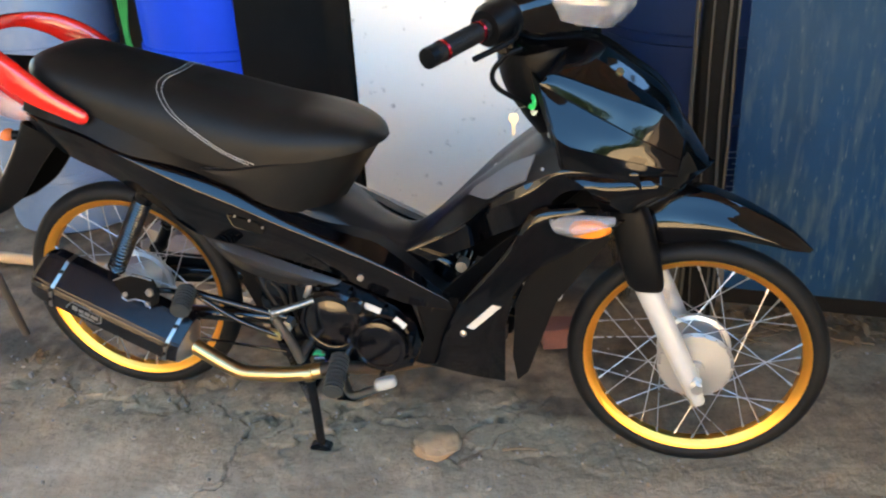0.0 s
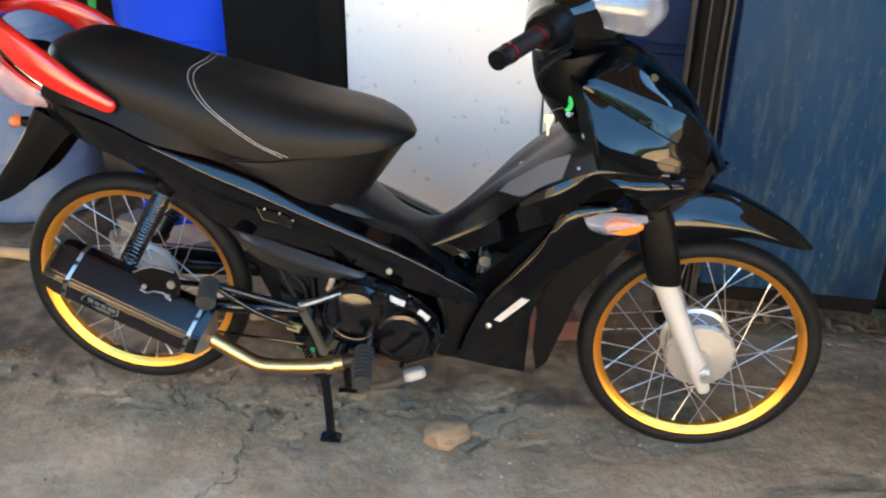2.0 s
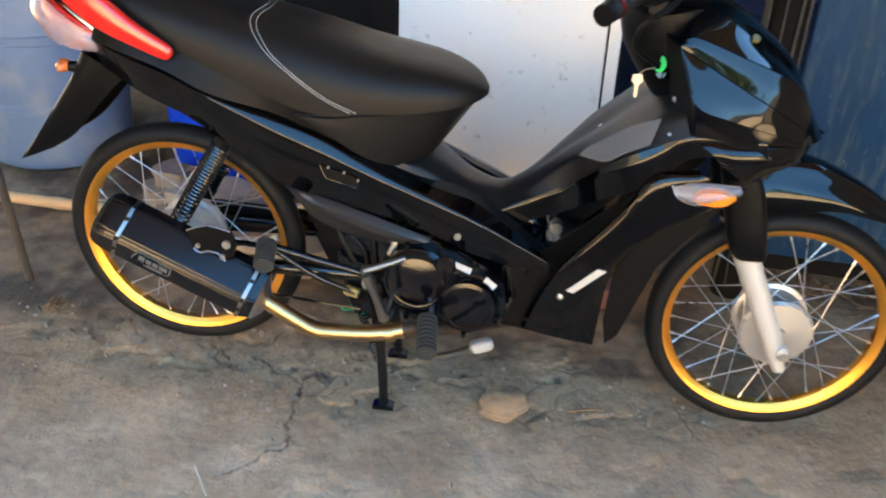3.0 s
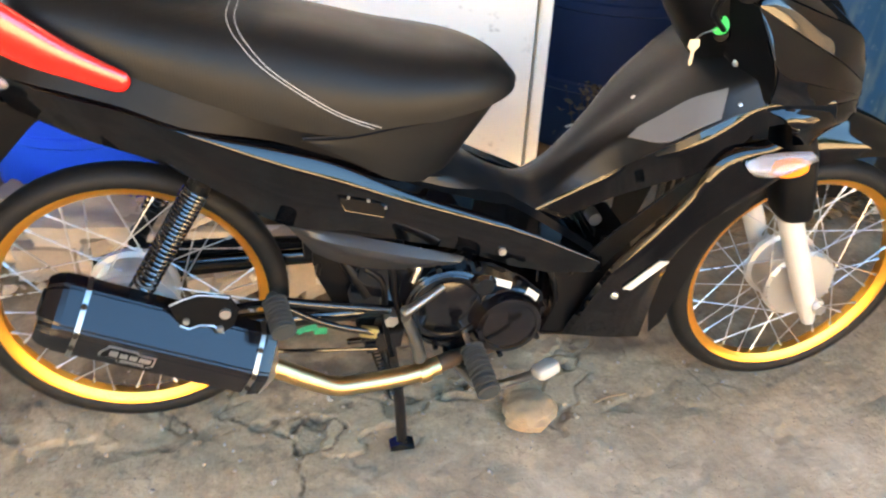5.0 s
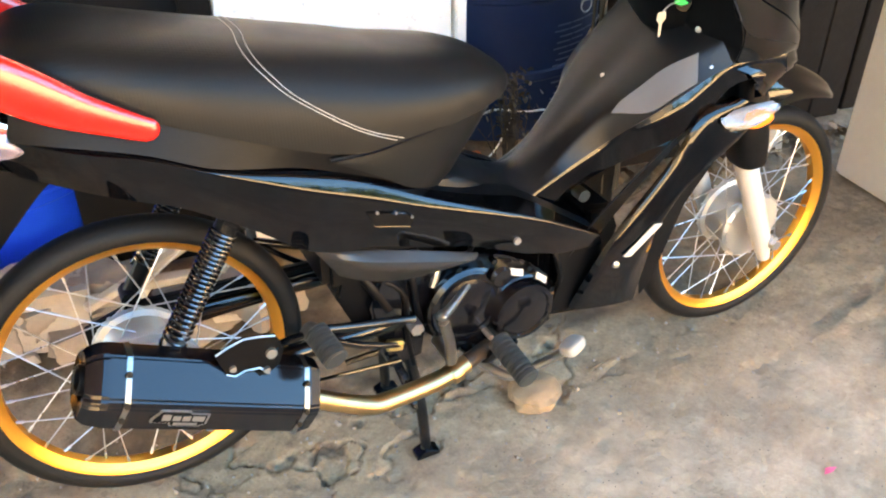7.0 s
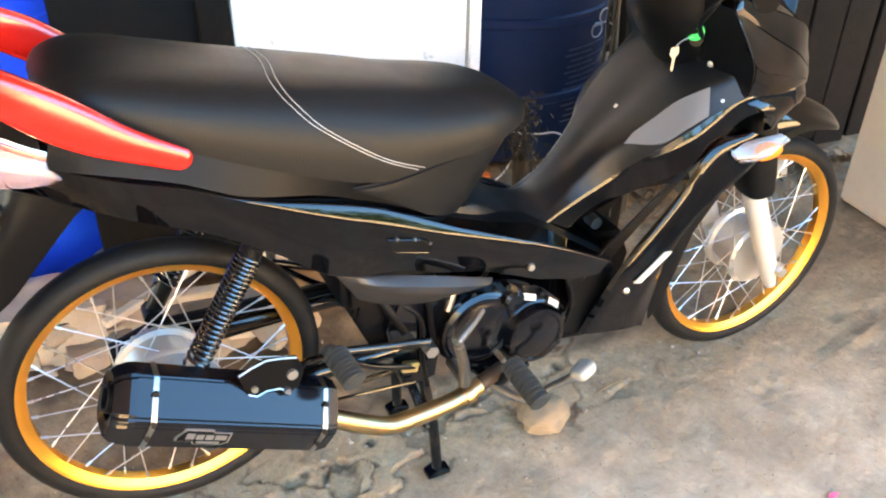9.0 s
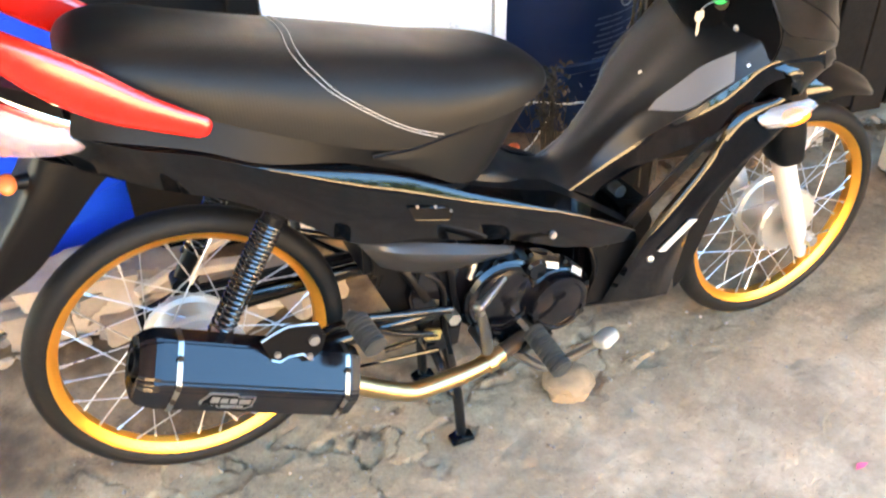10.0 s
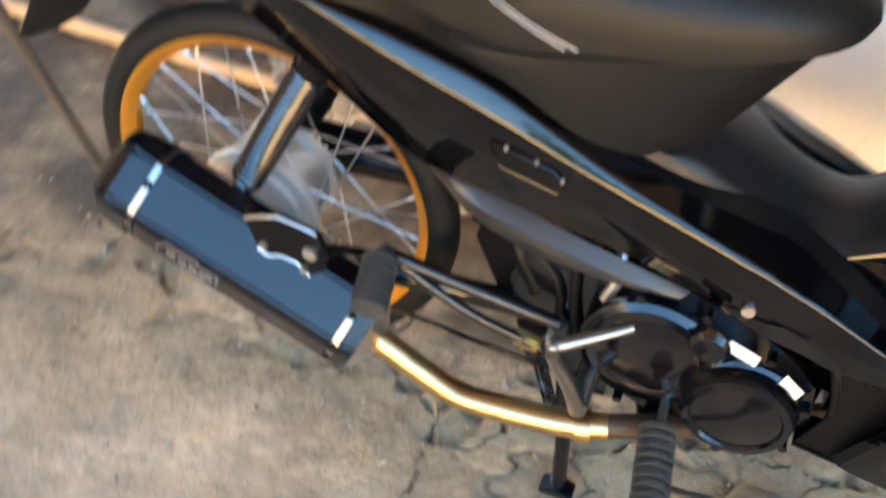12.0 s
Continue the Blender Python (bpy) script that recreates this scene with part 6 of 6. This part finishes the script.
ob = tagged(place("brick", rough_block((0.13, 0.07, 0.06), 9.0, 0.12), material("red_brick", (0.15, 0.06, 0.05), 0.85, vary=0.3, scale=25, bump=0.4)), "broken red brick by the door", "brick")
ob.location = (0.30, 1.96, -0.003)


rng = random.Random(11)
bm = B()
for k in range(420):
    x = rng.uniform(0.72, 1.6)
    y = 2.0 - 0.31 * (x - 0.75) - abs(rng.gauss(0, 0.055)) + 0.09
    leaf(bm, Vector((x, y, 0.006 + rng.random() * 0.035)), rng.uniform(0.02, 0.05), Euler((rng.uniform(-0.7, 0.7), rng.uniform(-0.7, 0.7), rng.uniform(0, 6))))
for k in range(60):
    a = Vector((rng.uniform(0.7, 1.5), 0, 0.01))
    a.y = 2.0 - 0.31 * (a.x - 0.75) + rng.uniform(-0.1, 0.06)
    w = rng.uniform(0, 6)
    tube(bm, [a, a + Vector((0.09 * math.cos(w), 0.05 * math.sin(w), rng.uniform(0.0, 0.03)))], 0.0018, 5)
tagged(place("leaf_litter", bm, LEAFDRY), "dry brown leaves and twigs under the sheet", "leaf litter", kind="stuff")
bm = B()
for k in range(3200):
    x, y = rng.uniform(-1.8, 1.5), rng.uniform(0.9, 2.4)
    near = abs((x + 0.45) * 0.30 + (y - 1.68) * 0.95)
    if rng.random() > (0.75 - 3.5 * near if near < 0.17 and x < 0.6 else 0.03):
        continue
    r = rng.uniform(0.0012, 0.0045) if rng.random() < 0.95 else rng.uniform(0.0045, 0.007)
    box(bm, (x, y, -0.002), (r * 2, r * 1.6, r * 1.1), 0.0, pose(0, 0, 0, rng.uniform(0, 90), rng.uniform(0, 90), rng.uniform(0, 90)))
tagged(place("gravel", bm, BRICK, smooth=False), "loose grit and concrete crumbs along the cracks", "gravel", kind="stuff")

# a dry weed clump by the door
bm = B()
for k in range(240):
    a = rng.uniform(0, 6.28)
    r = abs(rng.gauss(0, 0.045))
    p0 = Vector((0.50 + 0.3 * r * math.cos(a), 2.20 + 0.3 * r * math.sin(a), 0.0))
    p1 = Vector((0.50 + r * math.cos(a), 2.20 + r * math.sin(a), rng.uniform(0.18, 0.36)))
    if k % 5 == 0:
        tube(bm, [p0, p0.lerp(p1, 0.5) + Vector((0.01, 0, 0.03)), p1], (0.002, 0.001), 5, 6)
    leaf(bm, p1, rng.uniform(0.012, 0.028), Euler((rng.uniform(-1, 1), rng.uniform(-1, 1), rng.uniform(0, 6))))
tagged(place("dry_weed", bm, material("dry_weed_leaf", (0.035, 0.027, 0.016), 0.8, vary=0.4, scale=20)), "dry brown weed clump by the door", "weed")

# vines on the post
rng = random.Random(3)
post_m = on_wall(0.60, 0.0, 0.03)
bm = B()
for k in range(7):
    a0 = rng.uniform(2.6, 5.6)
    pts = []
    for j in range(16):
        z = 0.05 + 2.1 * j / 15
        a = a0 + 0.5 * noise.noise((k * 5.0, z * 2, 0))
        pts.append(post_m @ Vector((0.055 * math.cos(a), 0.055 * math.sin(a), z)))
    tube(bm, pts, rng.uniform(0.002, 0.0055), 6, 50)
tagged(place("vine_stems", bm, material("pale_vine", (0.055, 0.045, 0.03), 0.8, vary=0.4, scale=30)), "pale dry vine stems clinging to the post", "vine", kind="stuff")

# label on the drum, writing left as bars
ld = Vector((0.87, 2.72, 0))
label_drum.location = ld
bm = B()
for j in range(14):
    for k in range(2 + j % 2):
        z = 0.14 + 0.018 * j
        a0 = -1.72 + 0.17 * k + 0.03 * (j % 3)
        arc = [Vector((0.3665 * math.cos(a0 + 0.022 * q), 0.3665 * math.sin(a0 + 0.022 * q), z)) for q in range(8)]
        v0 = [bm.verts.new(q) for q in arc]
        v1 = [bm.verts.new(q + Vector((0, 0, 0.0045))) for q in arc]
        for q in range(7):
            bm.faces.new((v0[q], v0[q + 1], v1[q + 1], v1[q]))
bmesh.ops.solidify(bm, geom=bm.faces[:], thickness=0.0006)
part("printed_label", bm, material("label_print", (0.10, 0.14, 0.20), 0.5, vary=0.3, scale=30), label_drum, "worn pale lines of print")
bm = B()
tube(bm, [(0.53, 2.365, 0.004), (0.576, 2.354, 0.033), (0.609, 2.343, 0.086), (0.634, 2.336, 0.14), (0.623, 2.339, 0.166), (0.568, 2.356, 0.176), (0.52, 2.37, 0.16)], 0.003, 6, 34)
tube(bm, [(0.623, 2.339, 0.166), (0.688, 2.319, 0.151), (0.744, 2.301, 0.146), (0.80, 2.29, 0.10), (0.83, 2.28, 0.003)], 0.003, 6, 24)
tagged(place("cable", bm, material("white_cable", (0.6, 0.6, 0.58), 0.5)), "thin pale cable beside the drum", "cable")
bm = B()
lathe(bm, [(0.0, 0.0), (0.016, 0.0), (0.018, 0.004), (0.018, 0.02), (0.014, 0.024), (0.0, 0.024)], 18, "Z")
ob = tagged(place("bottle_cap", bm, material("orange_plastic", (0.8, 0.16, 0.03), 0.4)), "orange plastic cap on the ground", "cap")
ob.location = (0.548, 2.40, 0.0)

# ---- an unseen roof added to cut the sky light, and what stands behind the camera ----
bm = B()
n = 182
v0, v1 = [], []
for k in range(n):
    x = -6.5 + 9.1 * k / (n - 1)
    z = 0.012 * math.sin(k * 1.3)
    v0.append(bm.verts.new((x, -0.50, 2.85 + z)))
    v1.append(bm.verts.new((x, 5.0, 3.20 + z)))
for k in range(n - 1):
    bm.faces.new((v0[k], v0[k + 1], v1[k + 1], v1[k]))
bmesh.ops.solidify(bm, geom=bm.faces[:], thickness=0.003)
tagged(place("unseen_ceiling", bm, material("unseen_roof_sheet", (0.12, 0.098, 0.075), 0.7, vary=0.3, scale=6, dirt=(0.25, 0.12, 0.06), dirt_scale=3)), "unseen rusty corrugated roof added to cut the sky light", "roof", kind="structure")


def tree(at, h, spread, seed):
    rng = random.Random(seed)
    root = tagged(new("tree"), "leafy green tree across the yard", "tree", "trees across the yard")
    root.location = at
    bm = B()
    tube(bm, [(0, 0, -0.05), (0.1, 0.05, h * 0.3), (0.0, 0.15, h * 0.62)], (0.16, 0.07), 12, 14)
    tips = []
    for k in range(11):
        a = rng.uniform(0, 6.28)
        z0 = h * rng.uniform(0.2, 0.55)
        r = spread * rng.uniform(0.45, 0.9)
        tip = Vector((r * math.cos(a), r * math.sin(a), z0 + h * rng.uniform(0.1, 0.36)))
        tube(bm, [(0, 0.08, z0), tip * 0.55 + Vector((0, 0, z0 * 0.4)), tip], (0.055, 0.012), 8, 10)
        tips.append(tip)
    part("trunk", bm, BARK, root)
    verts, faces = [], []
    for k in range(5200):
        c = rng.choice(tips)
        p = c + Vector((rng.gauss(0, spread * 0.26), rng.gauss(0, spread * 0.26), rng.gauss(0, h * 0.075)))
        m = Euler((rng.uniform(-1, 1), rng.uniform(-1, 1), rng.uniform(0, 6.3))).to_matrix()
        s = rng.uniform(0.05, 0.11)
        i = len(verts)
        for q in ((-1, 0, 0), (0, 0.45, 0.1), (1, 0, 0), (0, -0.45, 0.1)):
            verts.append(p + m @ (Vector(q) * s))
        faces.append((i, i + 1, i + 2, i + 3))
    me = bpy.data.meshes.new("crown")
    me.from_pydata(verts, [], faces)
    me.materials.append(LEAFGREEN)
    ob = new("crown", me)
    ob.parent = root


for k, (x, y, h) in enumerate(((-7.0, -6.6, 3.8), (-4.6, -7.0, 4.3), (-2.2, -6.7, 3.5), (0.2, -7.2, 4.4), (2.4, -6.7, 3.6), (4.6, -7.1, 4.2), (6.8, -6.6, 3.8))):
    tree((x, y, 0), h * 0.8, 1.4, k + 1)

# unseen plain walls added to close the yard and bounce warm sunlight
for name, x, y, w, d, h in (("wall_south_unseen", 0.0, -4.3, 14.0, 0.15, 1.5), ("wall_west_unseen", -4.6, -1.0, 0.15, 9.0, 2.95), ("wall_far_east_unseen", 5.2, -1.0, 0.15, 9.0, 2.3)):
    bm = B()
    box(bm, (0, 0, h / 2 - 0.02), (w, d, h), 0.01)
    ob = tagged(place(name, bm, BOUNCEWALL), "unseen plain rendered wall added to bounce sunlight", "wall", kind="structure")
    ob.location = (x, y, 0)
